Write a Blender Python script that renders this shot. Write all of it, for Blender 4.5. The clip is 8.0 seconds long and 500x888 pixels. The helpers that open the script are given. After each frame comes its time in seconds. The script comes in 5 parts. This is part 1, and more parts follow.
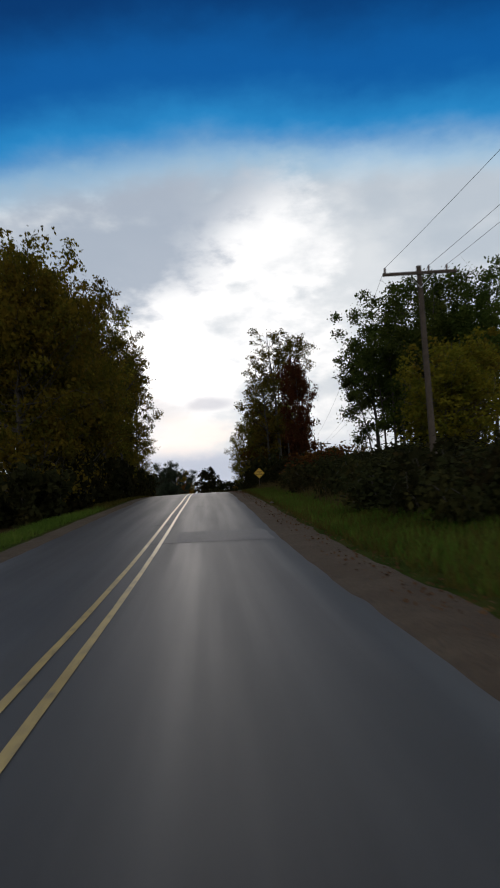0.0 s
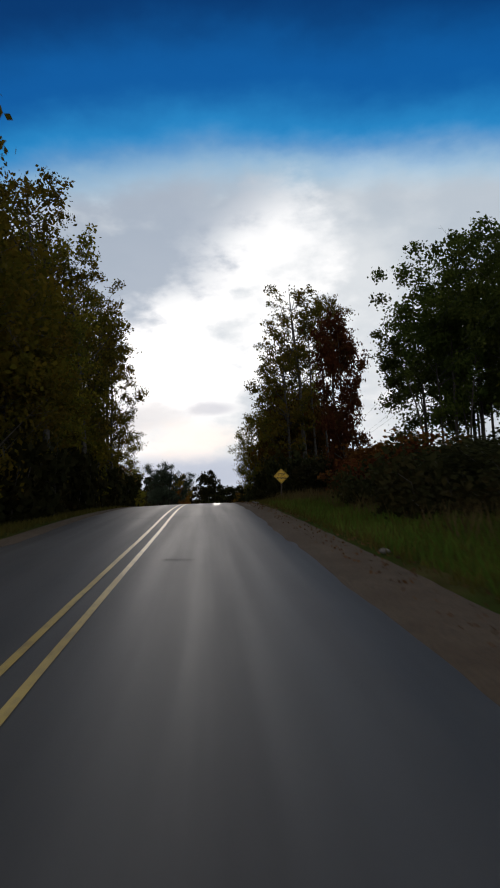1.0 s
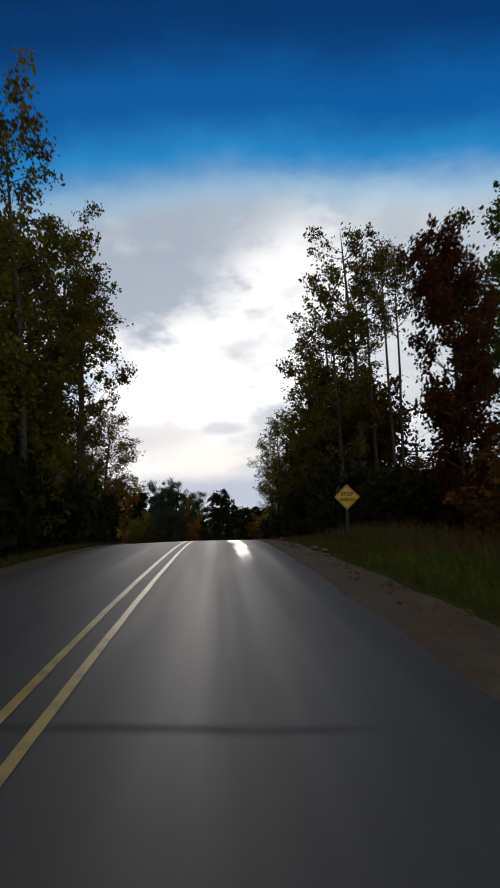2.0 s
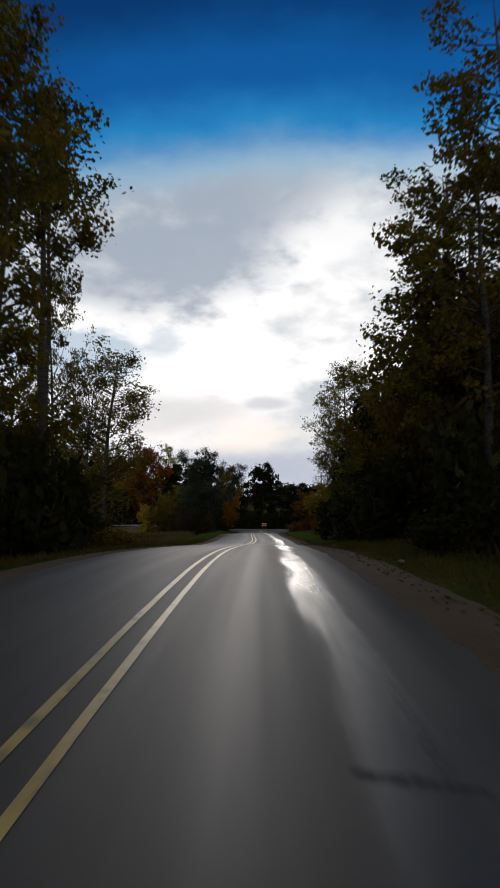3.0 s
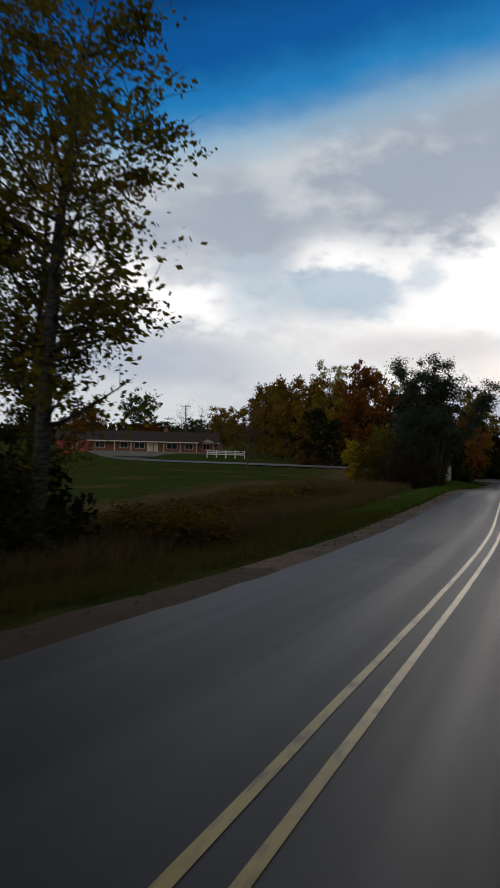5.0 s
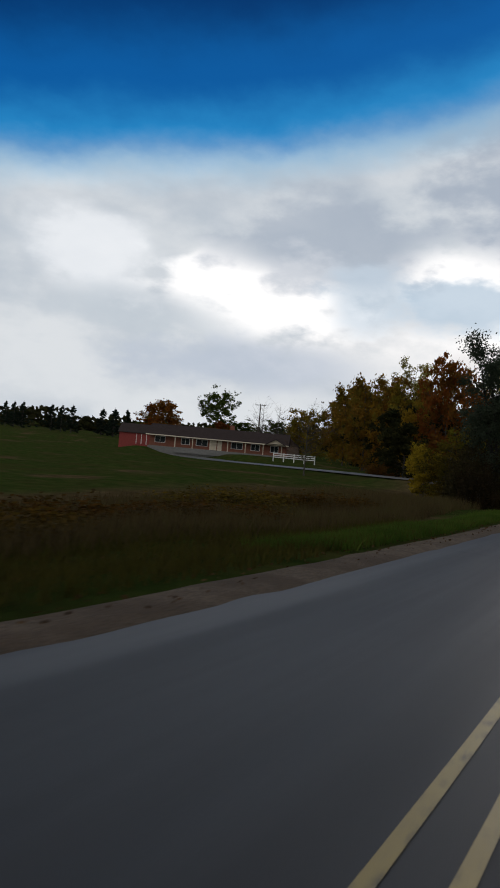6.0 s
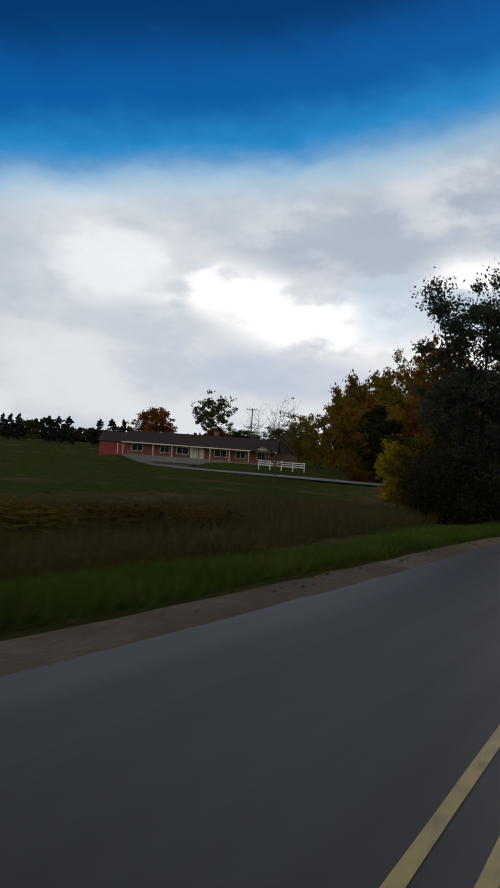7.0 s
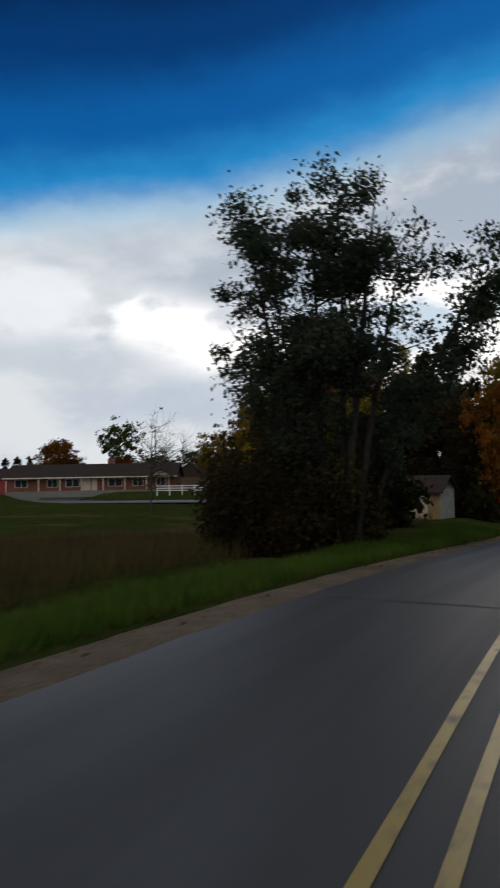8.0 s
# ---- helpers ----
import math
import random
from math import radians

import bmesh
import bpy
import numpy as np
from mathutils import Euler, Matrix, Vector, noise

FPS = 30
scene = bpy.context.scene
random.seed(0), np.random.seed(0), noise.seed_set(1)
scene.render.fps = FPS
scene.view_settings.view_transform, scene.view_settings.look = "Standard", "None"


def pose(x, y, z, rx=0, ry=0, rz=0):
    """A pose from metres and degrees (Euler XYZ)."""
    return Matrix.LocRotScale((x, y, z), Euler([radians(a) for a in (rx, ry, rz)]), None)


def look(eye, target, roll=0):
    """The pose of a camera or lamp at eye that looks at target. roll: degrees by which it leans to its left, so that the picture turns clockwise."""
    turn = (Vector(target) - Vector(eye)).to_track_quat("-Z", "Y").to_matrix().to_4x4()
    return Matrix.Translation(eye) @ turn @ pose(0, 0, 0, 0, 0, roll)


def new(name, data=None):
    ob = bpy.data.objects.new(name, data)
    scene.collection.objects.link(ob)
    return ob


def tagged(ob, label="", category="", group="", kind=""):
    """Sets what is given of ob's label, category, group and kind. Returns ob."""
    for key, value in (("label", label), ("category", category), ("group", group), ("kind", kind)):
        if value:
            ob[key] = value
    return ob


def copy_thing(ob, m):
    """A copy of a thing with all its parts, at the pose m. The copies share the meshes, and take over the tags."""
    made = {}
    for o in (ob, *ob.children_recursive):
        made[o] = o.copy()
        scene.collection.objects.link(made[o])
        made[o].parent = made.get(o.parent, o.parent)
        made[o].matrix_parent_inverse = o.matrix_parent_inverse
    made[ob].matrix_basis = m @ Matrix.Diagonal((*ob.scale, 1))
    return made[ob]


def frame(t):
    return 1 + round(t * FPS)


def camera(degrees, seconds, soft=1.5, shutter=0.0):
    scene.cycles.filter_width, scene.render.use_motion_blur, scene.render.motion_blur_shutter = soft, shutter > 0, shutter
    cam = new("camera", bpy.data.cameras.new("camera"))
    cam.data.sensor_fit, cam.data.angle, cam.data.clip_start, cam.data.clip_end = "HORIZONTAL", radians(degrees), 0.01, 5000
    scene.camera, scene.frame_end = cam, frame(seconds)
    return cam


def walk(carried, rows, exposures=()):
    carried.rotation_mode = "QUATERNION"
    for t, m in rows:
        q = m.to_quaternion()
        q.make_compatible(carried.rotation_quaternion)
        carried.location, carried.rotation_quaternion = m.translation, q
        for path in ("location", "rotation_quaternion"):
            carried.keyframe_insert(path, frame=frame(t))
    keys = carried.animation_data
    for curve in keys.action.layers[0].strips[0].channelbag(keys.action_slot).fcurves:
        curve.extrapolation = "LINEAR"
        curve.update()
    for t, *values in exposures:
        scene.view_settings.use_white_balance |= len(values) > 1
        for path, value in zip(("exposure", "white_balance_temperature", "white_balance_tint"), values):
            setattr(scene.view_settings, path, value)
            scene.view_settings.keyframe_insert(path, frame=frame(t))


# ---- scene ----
cam = camera(39.0, 8.0, 1.7, 0.22)

# seconds, place, (yaw to the left, pitch up, roll)
PATH = [
    (0, (-0.13, 0.00, 1.44), (-4.32, 4.28, -3.52)),
    (0.5, (0.00, 11.63, 1.66), (-3.72, 3.43, -1.82)),
    (1, (0.18, 22.00, 2.03), (-4.30, 4.73, -2.40)),
    (1.2, (0.26, 26.00, 2.18), (-3.91, 6.86, -2.28)),
    (2.3, (0.28, 48.11, 3.08), (-2.84, 6.25, -1.36)),
    (2.5, (0.33, 52.06, 3.23), (-1.10, 6.18, -0.83)),
    (3, (0.41, 62.01, 3.45), (0.18, 4.43, -0.19)),
    (3.5, (0.47, 71.05, 3.53), (2.09, 3.60, 1.47)),
    (4, (0.50, 79.29, 3.42), (7.39, 1.57, 2.20)),
    (4.5, (0.73, 88.36, 3.08), (16.57, 0.94, 0.76)),
    (4.7, (0.89, 91.90, 3.05), (18.29, -0.69, 0.23)),
    (5.8, (1.33, 111.56, 2.03), (27.19, -0.75, 6.50)),
    (6, (1.10, 114.89, 1.74), (28.98, -0.55, 5.10)),
    (6.5, (1.06, 122.38, 1.46), (30.83, -0.12, 4.27)),
    (7, (1.18, 130.17, 1.25), (30.88, 0.25, 4.19)),
    (7.5, (0.93, 137.88, 1.00), (31.52, 0.27, 3.24)),
    (8, (1.08, 144.44, 0.74), (25.87, 2.38, -1.00)),
]


def aim(yaw, pitch, roll):
    """A camera's turn from degrees of yaw, pitch and roll."""
    return Euler((0, 0, radians(yaw))).to_matrix() @ Euler((radians(90 + pitch), 0, 0)).to_matrix() @ Euler((0, 0, radians(roll))).to_matrix()


walk(cam, [(t, Matrix.Translation(p) @ aim(*a).to_4x4()) for t, p, a in PATH], [(0.0, 0.0), (2.5, -0.05), (3.5, -0.15), (4.5, -0.22), (6.0, -0.05), (8.0, 0.0)])

# ---- world, sun ----
world = bpy.data.worlds.new("evening_sky")
scene.world = world
world.use_nodes = True
wn, wl = world.node_tree.nodes, world.node_tree.links
wn.clear()


def wmath(op, a, b=None, c=None, clamp=False):
    n = wn.new("ShaderNodeMath")
    n.operation, n.use_clamp = op, clamp
    for i, v in enumerate((a, b, c)):
        if v is None:
            continue
        if isinstance(v, (int, float)):
            n.inputs[i].default_value = v
        else:
            wl.new(v, n.inputs[i])
    return n.outputs[0]


def wstep(value, low, high, out0=0.0, out1=1.0):
    n = wn.new("ShaderNodeMapRange")
    n.interpolation_type = "SMOOTHSTEP"
    wl.new(value, n.inputs["Value"])
    for key, v in (("From Min", low), ("From Max", high), ("To Min", out0), ("To Max", out1)):
        n.inputs[key].default_value = v
    return n.outputs["Result"]


def wmix(fac, a, b):
    n = wn.new("ShaderNodeMix")
    n.data_type = "RGBA"
    if isinstance(fac, (int, float)):
        n.inputs["Factor"].default_value = fac
    else:
        wl.new(fac, n.inputs["Factor"])
    for key, v in ((6, a), (7, b)):
        if isinstance(v, tuple):
            n.inputs[key].default_value = (*v, 1)
        else:
            wl.new(v, n.inputs[key])
    return n.outputs[2]


SUN_AZ, SUN_EL = 2.0, 9.0
coord = wn.new("ShaderNodeTexCoord").outputs["Generated"]
sep = wn.new("ShaderNodeSeparateXYZ")
wl.new(coord, sep.inputs[0])
DX, DY, DZ = sep.outputs
# cloud relief: broad masses and ragged detail, flattened towards the horizon
stretch = wn.new("ShaderNodeVectorMath")
stretch.operation = "MULTIPLY"
wl.new(coord, stretch.inputs[0])
stretch.inputs[1].default_value = (1, 1, 1.9)


def wnoise(scale, detail, rough, shift=0.0):
    n = wn.new("ShaderNodeTexNoise")
    n.inputs["Scale"].default_value, n.inputs["Detail"].default_value, n.inputs["Roughness"].default_value = scale, detail, rough
    move = wn.new("ShaderNodeVectorMath")
    wl.new(stretch.outputs[0], move.inputs[0])
    move.inputs[1].default_value = (shift, shift * 0.7, -shift)
    wl.new(move.outputs[0], n.inputs["Vector"])
    return n.outputs["Fac"]


broad, ragged = wnoise(3.2, 4, 0.5, 3.1), wnoise(11, 6, 0.55, 1.7)
fine = wnoise(30, 4, 0.55, 5.0)
wobble = wmath("ADD", wmath("MULTIPLY", wmath("SUBTRACT", ragged, 0.5), 0.20), wmath("MULTIPLY", wmath("SUBTRACT", fine, 0.5), 0.07))
billow = wmath("ADD", wmath("MULTIPLY", wmath("SUBTRACT", ragged, 0.5), 2.1), wmath("MULTIPLY", wmath("SUBTRACT", fine, 0.5), 0.7))
billow = wmath("ADD", billow, wmath("MULTIPLY", wmath("SUBTRACT", wnoise(5.5, 3, 0.5, 8.0), 0.5), 2.0))


def bank(az, el, wide, high, edge=0.5):
    """A soft cloud bank: how much of it lies in a direction (degrees)."""
    a, e = radians(az), radians(el)
    d = Vector((-math.sin(a) * math.cos(e), math.cos(a) * math.cos(e), math.sin(e)))
    side = Vector((math.cos(a), math.sin(a), 0))
    up = side.cross(d)

    def along(v, size):
        n = wn.new("ShaderNodeVectorMath")
        n.operation = "DOT_PRODUCT"
        wl.new(coord, n.inputs[0])
        n.inputs[1].default_value = v
        return wmath("DIVIDE", n.outputs["Value"], size)

    u, v = along(side, math.sin(radians(wide))), wmath("SUBTRACT", along(up, math.sin(radians(high))), 0)
    front = wn.new("ShaderNodeVectorMath")
    front.operation = "DOT_PRODUCT"
    wl.new(coord, front.inputs[0])
    front.inputs[1].default_value = d
    r = wmath("SQRT", wmath("ADD", wmath("MULTIPLY", u, u), wmath("MULTIPLY", v, v)))
    r = wmath("ADD", r, billow)
    inside = wstep(r, 1.0 + edge, 1.0 - edge)
    return wmath("MULTIPLY", inside, wstep(front.outputs["Value"], 0.0, 0.2))


cover = wstep(wmath("ADD", broad, wmath("MULTIPLY", wmath("SUBTRACT", ragged, 0.5), 0.35)), 0.36, 0.66)
sky = wmix(cover, (0.50, 0.56, 0.63), (0.74, 0.77, 0.80))
GREY, PALE, BLUE, WHITE = (0.40, 0.46, 0.55), (0.66, 0.69, 0.74), (0.50, 0.62, 0.74), (1.25, 1.22, 1.20)
for az, el, wide, high, edge, tone, share in (
    (5.0, 7.5, 19.0, 5.0, 0.6, (1.02, 1.0, 0.99), 0.75),
    (2.0, 12.0, 11.0, 6.5, 0.6, WHITE, 1.0),       # open glow over the road
    (-7.0, 20.0, 4.5, 3.5, 0.6, WHITE, 0.7),
    (29.0, 11.2, 8.0, 2.6, 0.5, WHITE, 0.95),
    (14.0, 13.6, 4.0, 2.2, 0.5, WHITE, 0.8),
    (43.0, 13.0, 4.5, 2.5, 0.6, (0.95, 0.97, 1.0), 0.7),
    (8.5, 19.5, 8.0, 4.6, 0.5, GREY, 0.95),         # heavy cloud
    (1.0, 24.5, 6.0, 3.0, 0.6, GREY, 0.7),
    (12.0, 25.5, 7.0, 3.0, 0.6, GREY, 0.7),
    (13.0, 11.2, 4.6, 2.0, 0.4, BLUE, 0.85),
    (7.1, 12.4, 1.5, 1.3, 0.5, BLUE, 0.6),
    (24.0, 15.5, 6.5, 3.0, 0.5, GREY, 0.7),
    (20.5, 11.5, 3.0, 2.2, 0.5, BLUE, 0.6),
    (39.0, 9.0, 7.0, 1.8, 0.5, (0.56, 0.62, 0.68), 0.7),
    (30.8, 5.6, 9.0, 1.8, 0.6, (0.52, 0.58, 0.68), 0.75),
    (-1.4, 7.7, 2.2, 0.6, 0.5, (0.62, 0.62, 0.68), 0.7),
    (7.0, 7.0, 6.5, 1.4, 0.6, (0.74, 0.71, 0.72), 0.7),
    (-3.0, 2.6, 9.0, 1.6, 0.5, (0.50, 0.54, 0.66), 0.75),
    (-1.0, 5.2, 5.0, 1.4, 0.6, (1.15, 1.02, 0.92), 0.7),
):
    sky = wmix(wmath("MULTIPLY", bank(az, el, wide, high, edge), share), sky, tone)
# deep blue tint strip of the windscreen, painted into the sky, lower towards the south
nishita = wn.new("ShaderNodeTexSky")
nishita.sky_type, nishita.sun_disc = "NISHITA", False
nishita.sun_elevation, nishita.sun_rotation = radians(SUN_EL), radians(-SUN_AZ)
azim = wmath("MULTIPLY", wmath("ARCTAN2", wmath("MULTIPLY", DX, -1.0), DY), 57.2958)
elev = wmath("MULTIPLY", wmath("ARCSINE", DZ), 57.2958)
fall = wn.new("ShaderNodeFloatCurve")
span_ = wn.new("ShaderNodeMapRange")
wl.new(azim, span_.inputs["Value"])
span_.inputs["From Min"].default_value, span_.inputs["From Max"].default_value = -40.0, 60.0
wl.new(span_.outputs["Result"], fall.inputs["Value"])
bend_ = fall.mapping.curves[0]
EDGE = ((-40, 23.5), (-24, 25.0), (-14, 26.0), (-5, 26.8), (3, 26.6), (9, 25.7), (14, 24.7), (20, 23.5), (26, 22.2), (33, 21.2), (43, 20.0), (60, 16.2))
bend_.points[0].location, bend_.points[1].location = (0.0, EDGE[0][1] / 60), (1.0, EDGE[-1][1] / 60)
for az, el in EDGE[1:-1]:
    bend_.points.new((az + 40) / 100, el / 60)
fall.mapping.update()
# degrees above the lower edge of the painted tint strip
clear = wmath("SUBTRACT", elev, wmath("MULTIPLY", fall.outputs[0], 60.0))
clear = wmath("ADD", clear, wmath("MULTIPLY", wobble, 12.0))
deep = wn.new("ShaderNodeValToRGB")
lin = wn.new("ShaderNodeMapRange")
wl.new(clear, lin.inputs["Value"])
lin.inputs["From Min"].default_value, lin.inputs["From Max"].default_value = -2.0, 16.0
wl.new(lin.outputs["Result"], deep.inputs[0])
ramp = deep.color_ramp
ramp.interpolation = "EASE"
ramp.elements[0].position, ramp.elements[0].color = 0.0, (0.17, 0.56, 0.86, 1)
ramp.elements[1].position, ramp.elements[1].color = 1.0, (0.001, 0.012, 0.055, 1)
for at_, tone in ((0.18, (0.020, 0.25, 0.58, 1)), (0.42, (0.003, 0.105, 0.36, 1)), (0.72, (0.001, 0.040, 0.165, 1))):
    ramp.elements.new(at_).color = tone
tint_blue = wmix(0.001, deep.outputs[0], nishita.outputs[0])
sky = wmix(wstep(clear, -3.0, 2.5), sky, tint_blue)
# behind, the deck is closed and even, kept bright to light the tree fronts
sky = wmix(wstep(DY, 0.25, -0.25), sky, wmix(cover, (0.62, 0.64, 0.66), (0.86, 0.87, 0.88)))
back = wn.new("ShaderNodeBackground")
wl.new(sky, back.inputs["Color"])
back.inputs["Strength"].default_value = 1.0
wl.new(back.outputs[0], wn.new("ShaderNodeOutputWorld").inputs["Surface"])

sun = new("sun", bpy.data.lights.new("sun", "SUN"))
sun.data.energy, sun.data.angle, sun.data.color = 0.25, radians(14), (1.0, 0.9, 0.8)
sun.matrix_world = look((0, 0, 0), (math.sin(radians(SUN_AZ)), -math.cos(radians(SUN_AZ)), -math.tan(radians(SUN_EL))))

# ---- materials ----


def material(name, rough=0.8, metal=0.0, spec=0.5):
    m = bpy.data.materials.new(name)
    m.use_nodes = True
    b = m.node_tree.nodes["Principled BSDF"]
    b.inputs["Roughness"].default_value, b.inputs["Metallic"].default_value = rough, metal
    b.inputs["Specular IOR Level"].default_value = spec
    return m, m.node_tree.nodes, m.node_tree.links, b


def noise_of(n, l, scale, detail=4.0, vector=None, rough=0.55):
    t = n.new("ShaderNodeTexNoise")
    t.inputs["Scale"].default_value, t.inputs["Detail"].default_value, t.inputs["Roughness"].default_value = scale, detail, rough
    if vector is None:
        vector = n.new("ShaderNodeTexCoord").outputs["Object"]
    l.new(vector, t.inputs["Vector"])
    return t.outputs["Fac"]


def ramp_of(n, l, fac, stops):
    r = n.new("ShaderNodeValToRGB")
    l.new(fac, r.inputs[0])
    e = r.color_ramp.elements
    e[0].position, e[0].color = stops[0][0], (*stops[0][1], 1)
    e[1].position, e[1].color = stops[-1][0], (*stops[-1][1], 1)
    for p, c in stops[1:-1]:
        e.new(p).color = (*c, 1)
    return r.outputs[0]


def mixed(n, l, fac, a, b, mode="MIX"):
    x = n.new("ShaderNodeMix")
    x.data_type, x.blend_type = "RGBA", mode
    for key, v in ((0, fac), (6, a), (7, b)):
        if isinstance(v, (int, float)):
            x.inputs[key].default_value = v
        elif isinstance(v, tuple):
            x.inputs[key].default_value = (*v, 1)
        else:
            l.new(v, x.inputs[key])
    return x.outputs[2]


def span(n, l, value, low, high, out0=0.0, out1=1.0):
    r = n.new("ShaderNodeMapRange")
    r.interpolation_type = "SMOOTHSTEP"
    l.new(value, r.inputs["Value"])
    for key, v in (("From Min", low), ("From Max", high), ("To Min", out0), ("To Max", out1)):
        r.inputs[key].default_value = v
    return r.outputs["Result"]


def bumped(n, l, b, height, strength, distance):
    k = n.new("ShaderNodeBump")
    k.inputs["Strength"].default_value, k.inputs["Distance"].default_value = strength, distance
    l.new(height, k.inputs["Height"])
    l.new(k.outputs[0], b.inputs["Normal"])


def plain(name, colour, rough=0.7, metal=0.0, scale=6.0, vary=0.25, bump=0.3, spec=0.4):
    """A worn surface: its colour, mottled at two scales, with a fine grain."""
    m, n, l, b = material(name, rough, metal, spec)
    big, small = noise_of(n, l, scale, 3), noise_of(n, l, scale * 9, 5)
    dark, light = tuple(c * (1 - vary) for c in colour), tuple(min(1, c * (1 + vary)) for c in colour)
    c = ramp_of(n, l, big, ((0.3, dark), (0.7, light)))
    l.new(mixed(n, l, 0.35, c, ramp_of(n, l, small, ((0.3, dark), (0.75, light)))), b.inputs["Base Color"])
    l.new(span(n, l, small, 0.2, 0.8, rough - 0.1, min(1, rough + 0.1)), b.inputs["Roughness"])
    bumped(n, l, b, small, bump, 0.02)
    return m


def leaf(name, tones, glow=0.35, sprays=0.6):
    """Leaves: the tone drifts from spray to spray and a little from leaf to leaf; light passes through them."""
    m, n, l, b = material(name, 0.75, 0, 0.03)
    island = n.new("ShaderNodeNewGeometry").outputs["Random Per Island"]
    own = n.new("ShaderNodeObjectInfo").outputs["Random"]
    spray = span(n, l, noise_of(n, l, 0.55, 3), 0.32, 0.68)
    pick = n.new("ShaderNodeMix")
    pick.inputs[0].default_value = sprays
    l.new(island, pick.inputs[2])
    l.new(spray, pick.inputs[3])
    c = ramp_of(n, l, pick.outputs[0], tuple((i / (len(tones) - 1), t) for i, t in enumerate(tones)))
    hue = n.new("ShaderNodeHueSaturation")
    l.new(span(n, l, own, 0, 1, 0.48, 0.515), hue.inputs["Hue"])
    l.new(span(n, l, own, 0, 1, 0.8, 1.2), hue.inputs["Value"])
    l.new(c, hue.inputs["Color"])
    l.new(hue.outputs[0], b.inputs["Base Color"])
    t = n.new("ShaderNodeBsdfTranslucent")
    l.new(hue.outputs[0], t.inputs["Color"])
    mix = n.new("ShaderNodeMixShader")
    mix.inputs[0].default_value = glow
    l.new(b.outputs[0], mix.inputs[1])
    l.new(t.outputs[0], mix.inputs[2])
    l.new(mix.outputs[0], n["Material Output"].inputs["Surface"])
    return m


def asphalt_material():
    m, n, l, b = material("damp_asphalt", 0.5, 0, 0.5)
    uv = n.new("ShaderNodeUVMap").outputs[0]          # u: metres from the centre line, v: metres along the road
    s = n.new("ShaderNodeSeparateXYZ")
    l.new(uv, s.inputs[0])
    u = s.outputs[0]
    stretch_ = n.new("ShaderNodeVectorMath")
    stretch_.operation = "MULTIPLY"
    l.new(uv, stretch_.inputs[0])
    stretch_.inputs[1].default_value = (1.0, 0.08, 1.0)
    streaks = noise_of(n, l, 1.6, 5, stretch_.outputs[0])
    patches = noise_of(n, l, 0.35, 5, uv)
    grain = noise_of(n, l, 60, 6, uv, 0.7)
    c = ramp_of(n, l, patches, ((0.3, (0.0215, 0.0205, 0.0195)), (0.7, (0.040, 0.0385, 0.0365))))
    c = mixed(n, l, 0.5, c, ramp_of(n, l, streaks, ((0.3, (0.0175, 0.0165, 0.0155)), (0.7, (0.053, 0.0505, 0.048)))))
    c = mixed(n, l, span(n, l, grain, 0.45, 0.8, 0, 0.4), c, (0.075, 0.075, 0.075))
    l.new(c, b.inputs["Base Color"])
    # wheel tracks hold water
    w = n.new("ShaderNodeMath")
    w.operation = "ABSOLUTE"
    l.new(u, w.inputs[0])

    def track(centre, half):
        d = n.new("ShaderNodeMath")
        d.operation = "SUBTRACT"
        l.new(w.outputs[0], d.inputs[0])
        d.inputs[1].default_value = centre
        a = n.new("ShaderNodeMath")
        a.operation = "ABSOLUTE"
        l.new(d.outputs[0], a.inputs[0])
        return span(n, l, a.outputs[0], half, half * 0.3)

    # rain lies in the outer wheel track over and beyond the rise
    d = n.new("ShaderNodeMath")
    d.operation = "SUBTRACT"
    l.new(u, d.inputs[0])
    d.inputs[1].default_value = 2.0
    sway = n.new("ShaderNodeMath")
    sway.operation = "MULTIPLY_ADD"
    l.new(streaks, sway.inputs[0])
    sway.inputs[1].default_value = 0.9
    l.new(d.outputs[0], sway.inputs[2])
    side = n.new("ShaderNodeMath")
    side.operation = "SUBTRACT"
    l.new(sway.outputs[0], side.inputs[0])
    side.inputs[1].default_value = 0.45
    far = n.new("ShaderNodeMath")
    far.operation = "ABSOLUTE"
    l.new(side.outputs[0], far.inputs[0])
    film_ = n.new("ShaderNodeMath")
    film_.operation = "MULTIPLY"
    wet = n.new("ShaderNodeMath")
    wet.operation = "MULTIPLY"
    l.new(span(n, l, far.outputs[0], 0.42, 0.10), wet.inputs[0])
    l.new(span(n, l, noise_of(n, l, 0.9, 4, stretch_.outputs[0]), 0.30, 0.62, 0.35, 1.0), wet.inputs[1])
    l.new(wet.outputs[0], film_.inputs[0])
    l.new(span(n, l, s.outputs[1], 54, 66), film_.inputs[1])
    shine = n.new("ShaderNodeMath")
    shine.operation = "MAXIMUM"
    l.new(film_.outputs[0], shine.inputs[0])
    worn = n.new("ShaderNodeMath")
    worn.operation = "MULTIPLY"
    l.new(track(0.85, 0.6), worn.inputs[0])
    worn.inputs[1].default_value = 0.2
    l.new(worn.outputs[0], shine.inputs[1])
    # long streaks of thinner and thicker damp
    long_ = n.new("ShaderNodeVectorMath")
    long_.operation = "MULTIPLY"
    l.new(uv, long_.inputs[0])
    long_.inputs[1].default_value = (1.0, 0.022, 1.0)
    damp = n.new("ShaderNodeMath")
    damp.operation = "ADD"
    l.new(span(n, l, shine.outputs[0], 0, 1, 0.60, 0.24), damp.inputs[0])
    l.new(span(n, l, noise_of(n, l, 2.2, 3, long_.outputs[0]), 0.3, 0.7, -0.035, 0.035), damp.inputs[1])
    l.new(damp.outputs[0], b.inputs["Roughness"])
